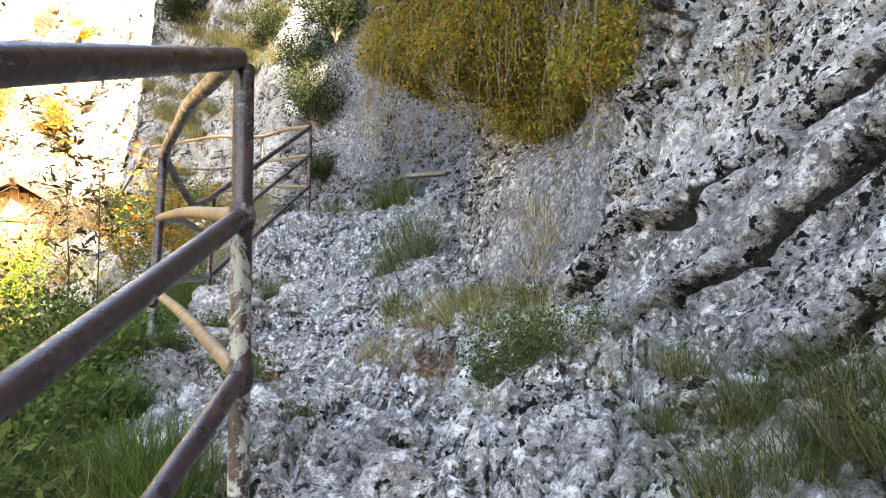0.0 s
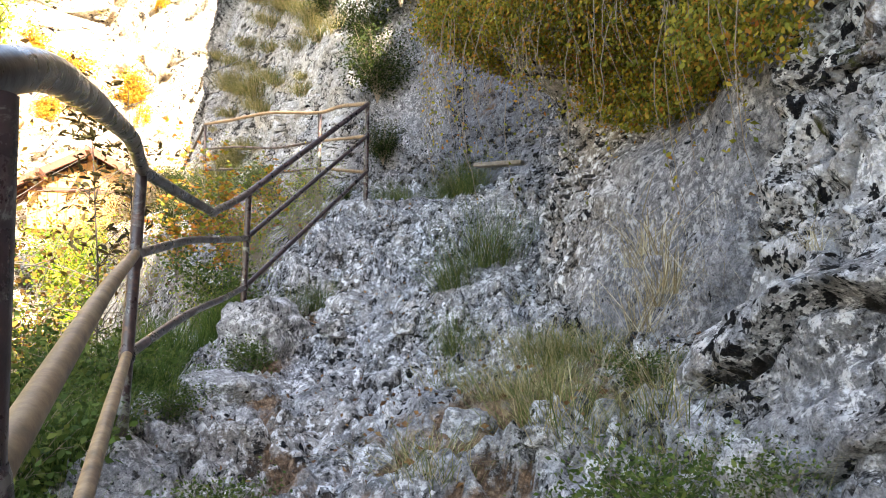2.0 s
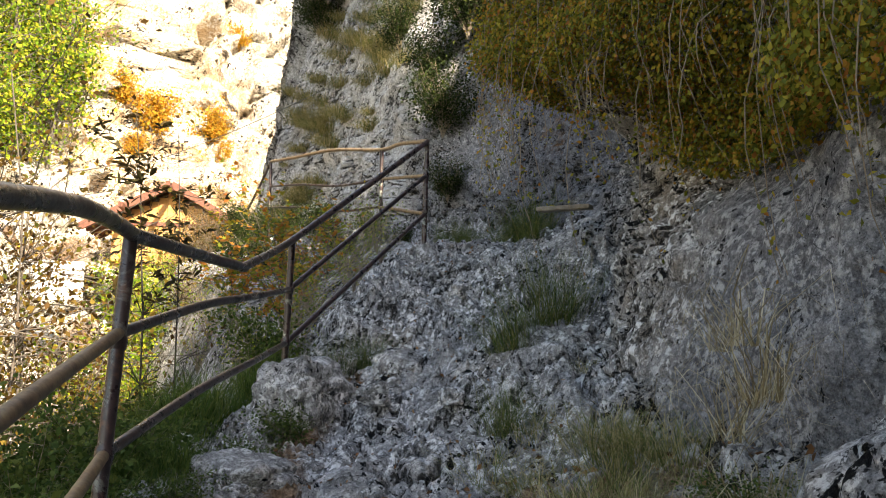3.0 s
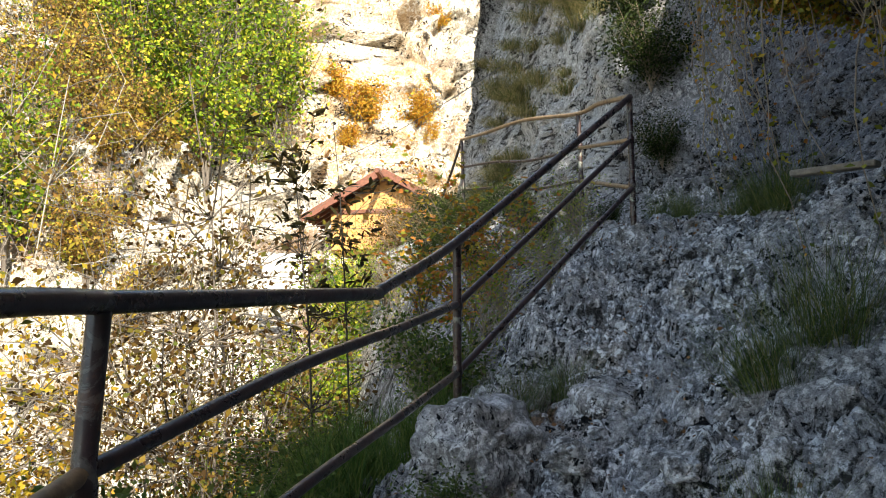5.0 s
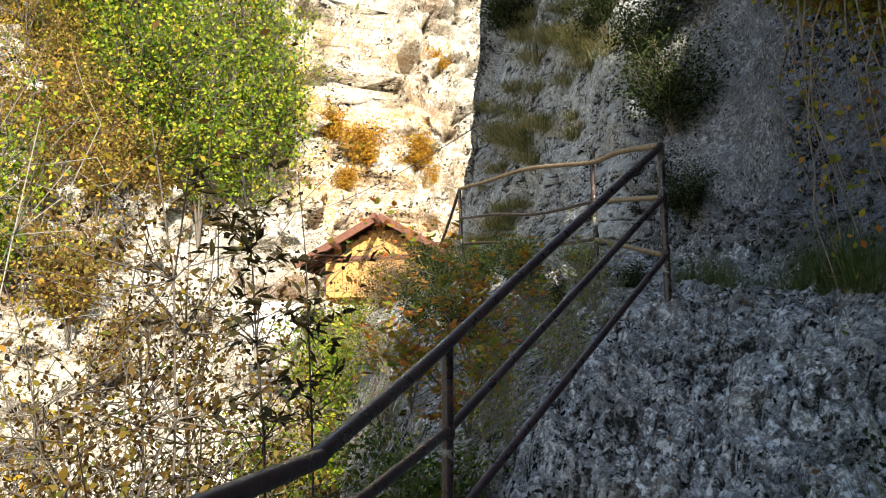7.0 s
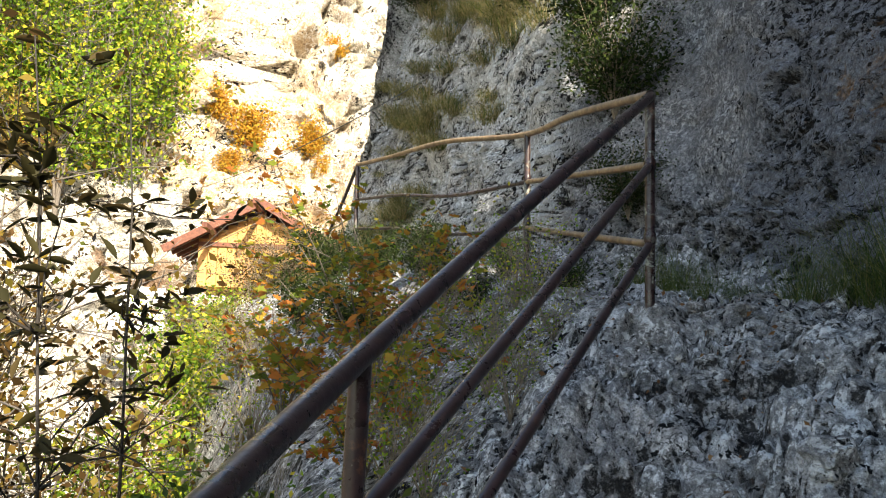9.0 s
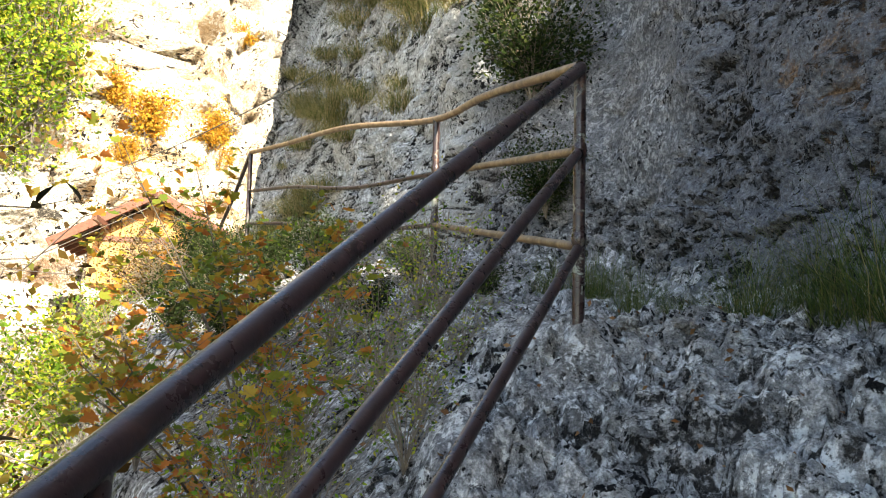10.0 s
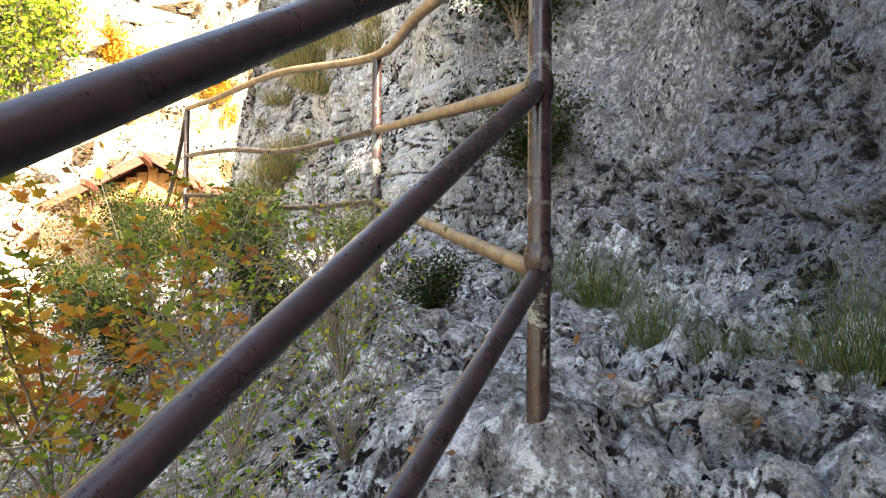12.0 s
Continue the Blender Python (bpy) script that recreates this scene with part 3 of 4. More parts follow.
POSTS = {"below": (P(0.355, -1.75, 0.62), P(0.34, -1.75, -0.62)), "corner": (P(0.008, 0.502, 1.468), P(0.022, 0.498, 0.30)),
         "terrace": (P(-1.430, 2.648, 1.788), P(-1.375, 2.49, 0.62)), "bend": (P(-2.497, 5.415, 2.109), P(-2.52, 5.39, 0.92)),
         "turn": (P(-2.42, 7.833, 3.433), P(-2.424, 7.815, 2.25)), "ledge": (P(-3.897, 9.82, 3.88), P(-3.892, 9.823, 2.45)),
         "far": (P(-7.06, 11.906, 4.35), P(-7.03, 11.88, 2.9))}
rail = thing("handrail", (0, 0, 0), "brown-painted tubular steel handrail with scuffed posts and three rails", "railing")
for key, (top, base) in POSTS.items():
    line = np.linspace(base, top, 40)
    v, f = tube_arrays(line, (0.0255, 0.0255), 14)
    worn = 1.0 if key in ("corner", "bend", "turn", "ledge") else 0.4
    post = part("post", v, f, PAINT, rail, "scuffed brown steel post", {"worn": worn * np.repeat(np.linspace(0.95, 0.25, 40), 14)})


def pipe(name, line, radius, worn=0.0, material=PAINT):
    v, f = tube_arrays(line, (radius, radius), 14)
    return part(name, v, f, material, rail, "worn tan paint" if material == TAN else "", {"worn": np.full(len(v), worn)})


def on_post(key, drop):
    top, base = POSTS[key]
    return top + (base - top) * drop / np.linalg.norm(base - top)


KINK = P(-2.097, 4.275, 1.816)
up = P(0, 0, 1)
pipe("top_rail", bent(on_post("below", 0), P(0.174, -0.6, 1.068), P(0.043, 0.22, 1.380), P(0.005, 0.46, 1.472), P(-0.10, 0.66, 1.546), P(-0.32, 1.0, 1.62), P(-0.65, 1.48, 1.71), P(-1.02, 2.05, 1.785), P(-1.34, 2.52, 1.803), P(-1.43, 2.66, 1.80), n=80), 0.027)
pipe("top_rail", bent(P(-1.425, 2.65, 1.80), P(-1.75, 3.42, 1.806), KINK, n=24), 0.027)
pipe("top_rail", bent(KINK + P(0.0, -0.03, -0.004), P(-2.497, 5.415, 2.115), P(-2.55, 6.2, 2.487), P(-2.50, 7.0, 2.935), P(-2.42, 7.85, 3.43), n=50), 0.027)
pipe("top_rail", bent(P(-2.42, 7.83, 3.43), P(-3.2, 8.88, 3.70), P(-3.897, 9.82, 3.885), P(-5.2, 10.7, 4.16), P(-6.3, 11.4, 4.26), P(-7.06, 11.906, 4.355), n=60), 0.024, 0.8, TAN)
pipe("top_rail", bent(P(-7.06, 11.906, 4.35), P(-7.7, 12.5, 4.02), P(-8.5, 13.2, 3.6), n=20), 0.024)
for drop in (0.37, 0.745):
    name = "middle_rail" if drop < 0.5 else "lower_rail"
    a, b, c = on_post("below", drop), on_post("corner", drop), on_post("terrace", drop + (0.0 if drop > 0.5 else -0.03))
    pipe(name, bent(a, (a + b) / 2, b, n=20), 0.0235)
    pipe(name, bent(b, (b + c) / 2 + up * 0.02, c, n=20), 0.021, 0.5, TAN)
    d, e = on_post("bend", drop + (0.01 if drop > 0.5 else -0.01)), on_post("turn", drop + (0.03 if drop > 0.5 else 0.0))
    pipe(name, bent(c, (2 * c + d) / 3 + up * 0.03, (c + 2 * d) / 3 + up * 0.01, d, n=30), 0.021)
    pipe(name, bent(d, (d + e) / 2, e, n=24), 0.021)
    g, k = on_post("ledge", drop + (0.03 if drop < 0.5 else 0.04)), on_post("far", drop + 0.08)
    pipe(name, bent(e, (e + g) / 2, g, n=20), 0.020, 0.6, TAN)
    pipe(name, bent(g, (2 * g + k) / 3 - up * 0.06, (g + 2 * k) / 3, k, n=30), 0.019)
for key in ("corner", "terrace", "bend", "turn", "ledge"):
    for drop in (0.37, 0.745):
        q = on_post(key, drop)
        v, f = tube_arrays([q - up * 0.03, q - up * 0.018, q, q + up * 0.018, q + up * 0.03], (0.027, 0.031, 0.033, 0.031, 0.027), 12)
        part("weld", v, f, PAINT, rail, "rusty weld bead", {"worn": np.full(len(v), 0.2)})

# ---- cable strung from the cliff down across the gorge ----
cab = thing("steel_cable", (-4.98, 14.66, 7.2), "thin dark steel cable strung across the gorge", "cable")
ends = (P(-4.2, 14.2, 7.62), P(-25.02, 25.12, 7.6))
v, f = tube_arrays(np.array([ends[0] * (1 - w) + ends[1] * w - up * 2.2 * w * (1 - w) for w in np.linspace(0, 1, 40)]) - np.array(cab.location), (0.012, 0.012), 6)
part("strand", v, f, CABLE, cab)


# ---- chalet across the gorge ----
def box(centre, size, turn=None, bevel=0.0):
    bm = bmesh.new()
    bmesh.ops.create_cube(bm, size=1.0)
    for w in bm.verts:
        w.co = Vector((w.co.x * size[0], w.co.y * size[1], w.co.z * size[2]))
    if bevel:
        bmesh.ops.bevel(bm, geom=list(bm.edges), offset=bevel, segments=1, affect='EDGES')
    bmesh.ops.transform(bm, matrix=(Matrix.Translation(centre) @ (turn or Matrix())), verts=bm.verts)
    return bm


def bpart(name, bm, material, parent, label=""):
    me = bpy.data.meshes.new(name)
    bm.to_mesh(me)
    bm.free()
    me.materials.append(material)
    ob = new(name, me)
    ob.parent = parent
    return tagged(ob, label)


CH_AT = Vector((-22.0, 26.9, 7.4))
chalet = thing("chalet", CH_AT, "small orange-boarded wooden chalet with a wide gabled roof", "house")
chalet.rotation_euler = (0, 0, radians(36))
# local: x across the gable, -y towards the path, z from the ridge down
for k in range(13):
    x0 = -2.15 + k * 0.36
    top = -0.42 - 0.52 * abs(x0)
    bpart("board", box((x0, 0, (top - 3.4) / 2), (0.345, 0.12, abs(-3.4 - top)), None, 0.012), CHALET_WOOD, chalet)
bpart("wall", box((0, 2.4, -2.6), (4.7, 4.6, 1.8)), CHALET_WOOD, chalet)
for side, wide in ((-1, 3.5), (1, 3.1)):
    tilt = Matrix.Rotation(side * math.atan(0.56), 4, 'Y')
    run = wide * math.hypot(1, 0.56)
    c = Vector((side * wide / 2, 2.0, -0.56 * wide / 2))
    bpart("roof", box(c, (run, 5.6, 0.10), tilt, 0.01), SHINGLE, chalet, "grey weathered roof slope")
    bpart("bargeboard", box(c + Vector((0, -2.82, -0.13)), (run, 0.05, 0.30), tilt, 0.01), EAVES, chalet, "dark red bargeboard")
    for k in range(5):
        bpart("rafter", box(c + Vector((0, -2.3 + k * 1.0, -0.14)), (run - 0.1, 0.12, 0.14), tilt), EAVES, chalet)
for k, x0 in enumerate((-1.7, 0.0, 1.7)):
    bpart("purlin", box((x0, -0.1, -0.40 - 0.56 * abs(x0)), (0.16, 5.2, 0.18)), EAVES, chalet)
bpart("beam", box((0, -0.10, -1.75), (4.7, 0.10, 0.16)), EAVES, chalet)

# ---- white boarding below the chalet ----
fence = thing("white_fence", (-22.9, 22.0, 2.3), "white horizontal board fence on a terrace", "fence")
fence.rotation_euler = (0, 0, radians(36))
for k in range(4):
    bpart("board", box((0, 0, 0.1 + k * 0.38), (1.8, 0.05, 0.30), None, 0.01), WHITE, fence)
for k in range(3):
    bpart("post", box((-0.8 + k * 0.8, 0.08, 0.3), (0.10, 0.10, 2.4)), WOOD, fence)

# ---- old plank on the ledge ----
plank = thing("wooden_plank", (-0.62, 6.2, 2.40), "weathered grey wooden plank lying on the rock ledge", "plank")
bpart("board", box((0, 0, 0), (0.42, 0.10, 0.035), Matrix.Rotation(radians(-8), 4, 'Z'), 0.006), WOOD, plank)


# ---- plants ----
LEAF_GREEN = leafy("green_leaves", (0.0, (0.032, 0.061, 0.013)), (0.5, (0.072, 0.119, 0.025)), (1.0, (0.151, 0.180, 0.043)))
LEAF_BRIGHT = leafy("bright_green_leaves", (0.0, (0.036, 0.080, 0.009)), (0.35, (0.150, 0.270, 0.022)), (0.7, (0.340, 0.420, 0.036)), (1.0, (0.66, 0.54, 0.06)), trans=0.45)
LEAF_DARK = leafy("dark_box_leaves", (0.0, (0.010, 0.019, 0.005)), (0.7, (0.027, 0.048, 0.010)), (1.0, (0.072, 0.090, 0.018)))
LEAF_IVY = leafy("creeper_leaves", (0.0, (0.060, 0.082, 0.013)), (0.38, (0.215, 0.215, 0.028)), (0.72, (0.385, 0.305, 0.038)), (0.88, (0.440, 0.225, 0.034)), (1.0, (0.320, 0.115, 0.028)))
LEAF_YELLOW = leafy("yellow_leaves", (0.0, (0.230, 0.196, 0.023)), (0.5, (0.483, 0.345, 0.034)), (1.0, (0.575, 0.299, 0.046)), trans=0.45)
LEAF_ORANGE = leafy("orange_leaves", (0.0, (0.45, 0.17, 0.02)), (0.5, (0.60, 0.32, 0.04)), (1.0, (0.50, 0.38, 0.06)), trans=0.45)
LEAF_BROWN = leafy("brown_leaves", (0.0, (0.030, 0.017, 0.006)), (0.45, (0.120, 0.062, 0.018)), (0.8, (0.200, 0.135, 0.022)), (1.0, (0.085, 0.105, 0.018)), trans=0.35)
LEAF_RUST = leafy("rust_leaves", (0.0, (0.10, 0.052, 0.018)), (0.4, (0.36, 0.20, 0.060)), (0.75, (0.56, 0.40, 0.075)), (1.0, (0.28, 0.32, 0.05)), trans=0.45)
LEAF_MAPLE = leafy("maple_leaves", (0.0, (0.108, 0.176, 0.027)), (0.3, (0.297, 0.297, 0.041)), (0.6, (0.567, 0.324, 0.047)), (0.85, (0.567, 0.203, 0.041)), (1.0, (0.405, 0.121, 0.041)), trans=0.55, each=True)
LEAF_LAUREL = leafy("dull_brown_green_leaves", (0.0, (0.018, 0.016, 0.007)), (0.5, (0.042, 0.036, 0.013)), (1.0, (0.085, 0.055, 0.02)), trans=0.3, each=True)
BLADE = leafy("grass_blades", (0.0, (0.030, 0.052, 0.013)), (0.5, (0.092, 0.120, 0.032)), (0.8, (0.200, 0.190, 0.070)), (1.0, (0.42, 0.35, 0.19)), trans=0.3)
SLOPE_GRASS = leafy("fresh_grass_blades", (0.0, (0.026, 0.055, 0.010)), (0.6, (0.085, 0.150, 0.028)), (1.0, (0.20, 0.23, 0.06)), trans=0.35)
STRAW = leafy("straw_blades", (0.0, (0.204, 0.156, 0.084)), (0.6, (0.408, 0.336, 0.204)), (1.0, (0.600, 0.540, 0.396)), trans=0.3)
MIXED = leafy("half_dry_blades", (0.0, (0.075, 0.112, 0.030)), (0.45, (0.195, 0.210, 0.060)), (0.7, (0.420, 0.330, 0.150)), (1.0, (0.600, 0.495, 0.285)), trans=0.3)
BROOM = leafy("broom_stems", (0.0, (0.026, 0.050, 0.012)), (0.6, (0.080, 0.125, 0.030)), (0.9, (0.19, 0.20, 0.060)), (1.0, (0.36, 0.29, 0.15)), trans=0.2)
LITTER = leafy("fallen_leaves", (0.0, (0.10, 0.045, 0.02)), (0.5, (0.24, 0.11, 0.045)), (1.0, (0.36, 0.20, 0.09)), trans=0.1)


def leaf_quads(centres, size, rng, along=None, wide=0.55, droop=0.25):
    """One bent four-cornered leaf at each centre."""
    n = len(centres)
    d = rng.normal(size=(n, 3)) if along is None else along + rng.normal(size=(n, 3)) * 0.6
    d[:, 2] -= droop
    d /= np.linalg.norm(d, axis=1)[:, None]
    s = np.cross(d, rng.normal(size=(n, 3)))
    s /= np.linalg.norm(s, axis=1)[:, None]
    u = np.cross(s, d)
    ln = size * rng.uniform(0.6, 1.3, n)[:, None]
    a = centres - d * ln * 0.5
    b = centres + s * ln * wide * 0.5 + u * ln * 0.12
    c = centres + d * ln * 0.5
    e = centres - s * ln * wide * 0.5 + u * ln * 0.12
    return np.stack([a, b, c, e], 1).reshape(-1, 3), np.arange(4 * n).reshape(n, 4)


def blades(n, height, spread_, rng, width=0.006, lean=0.5, curl=0.6, base=0.05):
    """Arching tapered blades from one clump."""
    a = rng.uniform(0, 2 * np.pi, n)
    out = np.stack([np.cos(a), np.sin(a), np.zeros(n)], 1)
    b0 = out * rng.uniform(0, base, n)[:, None] + rng.normal(size=(n, 3)) * (base * 0.4, base * 0.4, 0)
    h = height * rng.uniform(0.45, 1.1, n)[:, None]
    k = spread_ * rng.uniform(0.2, 1.2, n)[:, None]
    side = np.cross(out, (0, 0, 1.0)) * width * 0.5
    rows = []
    for i, w in enumerate((0.0, 0.35, 0.7, 1.0)):
        c = b0 + out * k * (lean * w + (1 - lean) * w * w) + np.array((0, 0, 1.0)) * h * (w - curl * 0.5 * w ** 3)
        c = c + rng.normal(size=(n, 3)) * (height * 0.11 * w)
        t = (1.0, 0.85, 0.55, 0.08)[i]
        rows += [c - side * t, c + side * t]
    v = np.stack(rows, 1).reshape(-1, 3)
    f = (np.arange(n)[:, None, None] * 8 + np.array([[0, 1, 3, 2], [2, 3, 5, 4], [4, 5, 7, 6]])[None]).reshape(-1, 4)
    return v, f


def stems(n, height, spread_, rng, radius=0.006, twigs=3, sides=5, kink=0.05, loose=False, reach=1.0):
    """Upright branching stems; returns mesh arrays and the points along their upper parts."""
    parts_, tips, dirs = [], [], []
    for _ in range(n):
        a = rng.uniform(0, 2 * np.pi)
        r = spread_ * rng.uniform(0.15, 1)
        h = height * rng.uniform(0.6, 1.05)
        w = np.linspace(0, 1, 7)[:, None]
        line = np.concatenate([np.cos(a) * r * w ** 1.4, np.sin(a) * r * w ** 1.4, h * w], 1) + np.cumsum(rng.normal(size=(7, 3)) * kink * height * 0.25, 0) * w
        parts_.append(tube_arrays(line, (radius, radius * 0.25), sides))
        for i in range(2, 7):
            tips.append(line[i])
            dirs.append(line[i] - line[i - 1])
        for _ in range(twigs):
            i = rng.integers(2, 6)
            d = rng.normal(size=3) * (1, 1, 0.5) + (np.cos(a) * 0.5, np.sin(a) * 0.5, 0.6)
            d /= np.linalg.norm(d)
            ln = h * rng.uniform(0.18, 0.42) * reach
            tw = line[i] + d * np.linspace(0, ln, 5)[:, None] + np.cumsum(rng.normal(size=(5, 3)) * (kink + 0.25) * ln * 0.3, 0)
            tw[0] = line[i]
            parts_.append(tube_arrays(tw, (radius * 0.35, radius * 0.10), 4))
            for q in tw[1:]:
                tips.append(q)
                dirs.append(d)
    return (parts_ if loose else joined(parts_)), np.array(tips), np.array(dirs)


def clump_plant(name, label, category, mat, n, height, spread_, seed, width=0.006, lean=0.5, curl=0.6, base=0.05, group=""):
    ob = thing(name, (0, 0, 0), label, category, group)
    v, f = blades(n, height, spread_, np.random.default_rng(seed), width, lean, curl, base)
    tagged(part("foliage", v, f, mat, ob), kind="stuff")
    return ob


def leafy_plant(name, label, category, leaf_mat, stem_mat, seed, count=9, height=0.5, spread_=0.3, twigs=4, leaves=900, size=0.03, radius=0.005, puff=0.08, group="", droop=0.25, wide=0.55):
    rng = np.random.default_rng(seed)
    ob = thing(name, (0, 0, 0), label, category, group)
    (v, f), tips, dirs = stems(count, height, spread_, rng, radius, twigs)
    part("stem", v, f, stem_mat, ob)
    pick = rng.integers(0, len(tips), leaves)
    c = tips[pick] + rng.normal(size=(leaves, 3)) * puff
    c[:, 2] = np.maximum(c[:, 2], 0.01)
    v, f = leaf_quads(c, size, rng, dirs[pick] / (np.linalg.norm(dirs[pick], axis=1)[:, None] + 1e-9), wide, droop)
    tagged(part("leaves", v, f, leaf_mat, ob), kind="stuff")
    return ob


def stand(x, y, z=None, turn=0.0, size=1.0, tip=(0, 0)):
    """A pose for a plant at (x, y), rooted in the ground if no height is given."""
    z = ground_at(x, y) - 0.02 if z is None else z
    return pose(x, y, z, tip[0], tip[1], turn) @ Matrix.Diagonal((size, size, size, 1))


def plant_all(proto, spots):
    """Put the first plant at the first spot and copies of it at the others."""
    for m in spots[1:]:
        copy_thing(proto, m)
    proto.matrix_basis = spots[0]


rng = np.random.default_rng(11)

# creeper hanging from the brow of the cliff
creeper = thing("hanging_creeper", (0.1, 4.5, 3.2), "yellow-green and rust creeper hanging over the cliff brow", "creeper")
n = 210000
sy, sh = rng.uniform(2.78, 5.98, n), rng.uniform(1.4, 5.6, n)
q, qn = cliff_point(np.interp(sy, foot_y, foot_len), sh)
fringe = 1.66 + 0.06 * np.abs(sy - 4.6) + 0.32 * fbm(np.stack([sy * 2.2, sy * 0 + 3, sy * 0], 1), 3, 5)
fringe = fringe - 0.40 * smooth(3.7, 3.1, sy)
gaps = fbm(np.stack([sy * 2.0, sh * 2.0, 0 * sy], 1), 3, 6)
keep = (sh > fringe) & (gaps > -1.1 + 0.6 * rng.uniform(0, 1, n))
depth = rng.uniform(0.0, 1, n) ** 1.5 * (0.26 + 0.14 * gaps)
q = q + qn * (0.10 + depth)[:, None] + rng.normal(size=(n, 3)) * 0.03
q = q[keep] - np.array(creeper.location)
v, f = leaf_quads(q, 0.029, rng, np.tile((-0.3, -0.3, -0.6), (len(q), 1)), 0.6, 0.3)
tagged(part("leaves", v, f, LEAF_IVY, creeper), kind="stuff")
strands, hang = [], []
for _ in range(150):
    y0 = rng.uniform(2.9, 5.9)
    a, an = cliff_point(np.interp(np.array([y0]), foot_y, foot_len), np.array([rng.uniform(2.0, 3.4)]))
    ln = rng.uniform(0.4, 1.3)
    w = np.linspace(0, 1, 8)[:, None]
    line = a + an * (0.22 + 0.12 * np.sin(w * 3)) + np.array((0, 0, -1.0)) * ln * w + np.cumsum(rng.normal(size=(8, 3)) * 0.018, 0) - np.array(creeper.location)
    strands.append(tube_arrays(line, (0.004, 0.0015), 4))
    hang.append(np.repeat(line[3:], 4, 0) + rng.normal(size=(20, 3)) * 0.03)
v, f = joined(strands)
part("vines", v, f, TWIG, creeper, "thin brown trailing vines")
v, f = leaf_quads(np.concatenate(hang), 0.029, rng, None, 0.6, 0.4)
tagged(part("trailing_leaves", v, f, LEAF_IVY, creeper), kind="stuff")

# broom and grass round the path
broom = clump_plant("broom_tuft", "dark green rush-like broom tuft growing from the rock", "shrub", BROOM, 380, 0.60, 0.50, 1, 0.0030, 0.55, 0.40, 0.15, "broom tufts on the rocks")
plant_all(broom, [stand(-0.78, 5.35, None, 0, 0.85, (0, -14)), stand(-0.60, 5.80, None, 50, 1.15), stand(-0.52, 4.35, None, 90, 0.62), stand(-1.76, 8.5, None, 20, 0.72, (12, 0)), stand(-1.55, 8.25, None, 120, 0.55, (10, 8)),
                  stand(-2.35, 9.0, None, 200, 0.62), stand(-3.05, 10.0, None, 70, 0.7), stand(-2.25, 5.65, None, 10, 0.75), stand(-2.05, 5.85, None, 140, 0.6), stand(-1.25, 7.9, None, 250, 1.1, (10, -8)), stand(-1.4, 8.05, None, 30, 0.9, (6, 4)),
                  stand(-2.12, 8.75, None, 310, 0.45), stand(-2.7, 9.7, None, 60, 0.7), stand(-1.15, 7.4, None, 33, 0.6)])
tuft = clump_plant("grass_tuft", "tuft of long green grass at the foot of the rock", "grass", BLADE, 340, 0.42, 0.50, 2, 0.0034, 0.4, 1.25, 0.14, "grass tufts")
spots = [stand(x, y, None, 40 * k, s) for k, (x, y, s) in enumerate(((1.15, 1.50, 0.6), (1.35, 1.32, 0.75), (1.55, 1.2, 0.85), (1.25, 1.2, 0.6), (1.7, 1.0, 0.9), (1.45, 1.0, 0.8), (1.05, 1.3, 0.45), (1.3, 0.85, 0.9), (1.6, 0.75, 1.0), (1.9, 0.8, 1.0), (1.85, 1.15, 0.8), (1.15, 0.75, 0.7)))]
plant_all(tuft, spots)
mixed = clump_plant("half_dry_grass", "tuft of half-dry yellow-green grass beside the path", "grass", MIXED, 130, 0.30, 0.40, 3, 0.0035, 0.45, 0.8, 0.16, "half-dry grass tufts")
spots = []
for k in range(30):
    y = rng.uniform(2.55, 3.9)
    x = np.interp(y, FOOT_Y, FOOT_X) - rng.uniform(0.05, 0.9) ** 1.2
    spots.append(stand(x, y, None, rng.uniform(0, 360), rng.uniform(0.55, 1.0)))
spots += [stand(x, y, None, 77 * k, s) for k, (x, y, s) in enumerate(((-0.35, 4.25, 0.8), (-1.55, 3.5, 0.5), (-0.2, 5.0, 0.5), (-0.1, 2.45, 0.7), (0.35, 2.5, 0.8), (0.55, 2.35, 0.8), (0.75, 2.3, 0.7), (0.2, 2.2, 0.6), (0.9, 2.05, 0.6), (0.45, 1.8, 0.5), (0.95, 1.75, 0.5), (-0.35, 1.2, 0.7), (-0.6, 1.0, 0.9), (-0.9, 1.4, 0.9), (-0.5, 0.7, 0.8), (-0.25, 0.6, 0.7), (-1.0, 1.9, 0.8), (-0.75, 0.4, 0.9), (-1.9, 8.9, 0.7), (-1.3, 7.9, 0.5), (-2.9, 8.3, 0.7)))]
plant_all(mixed, spots)
straw = clump_plant("pale_dry_grass", "pale dead grass drooping over the rock", "grass", STRAW, 45, 0.42, 0.34, 4, 0.004, 0.5, 1.9, 0.06, "dead grass tufts")
plant_all(straw, [stand(0.52, 3.45, 1.42, 0, 0.95), stand(0.62, 3.2, 1.25, 70, 0.8), stand(0.60, 3.3, 0.85, 150, 0.9), stand(0.40, 3.55, 0.80, 30, 0.8), stand(1.62, 2.05, 1.95, 0, 0.9), stand(1.50, 2.1, 1.85, 90, 0.8), stand(1.05, 2.3, 1.42, 10, 0.5),
                  stand(0.60, 3.0, 1.45, 15, 1.2), stand(0.66, 2.9, 1.30, 95, 1.1), stand(0.56, 3.15, 1.15, 185, 1.2), stand(0.62, 2.85, 0.95, 60, 1.1), stand(0.15, 3.4, None, 200, 0.7), stand(-0.1, 3.2, None, 100, 0.6), stand(0.3, 3.0, None, 20, 0.7)])
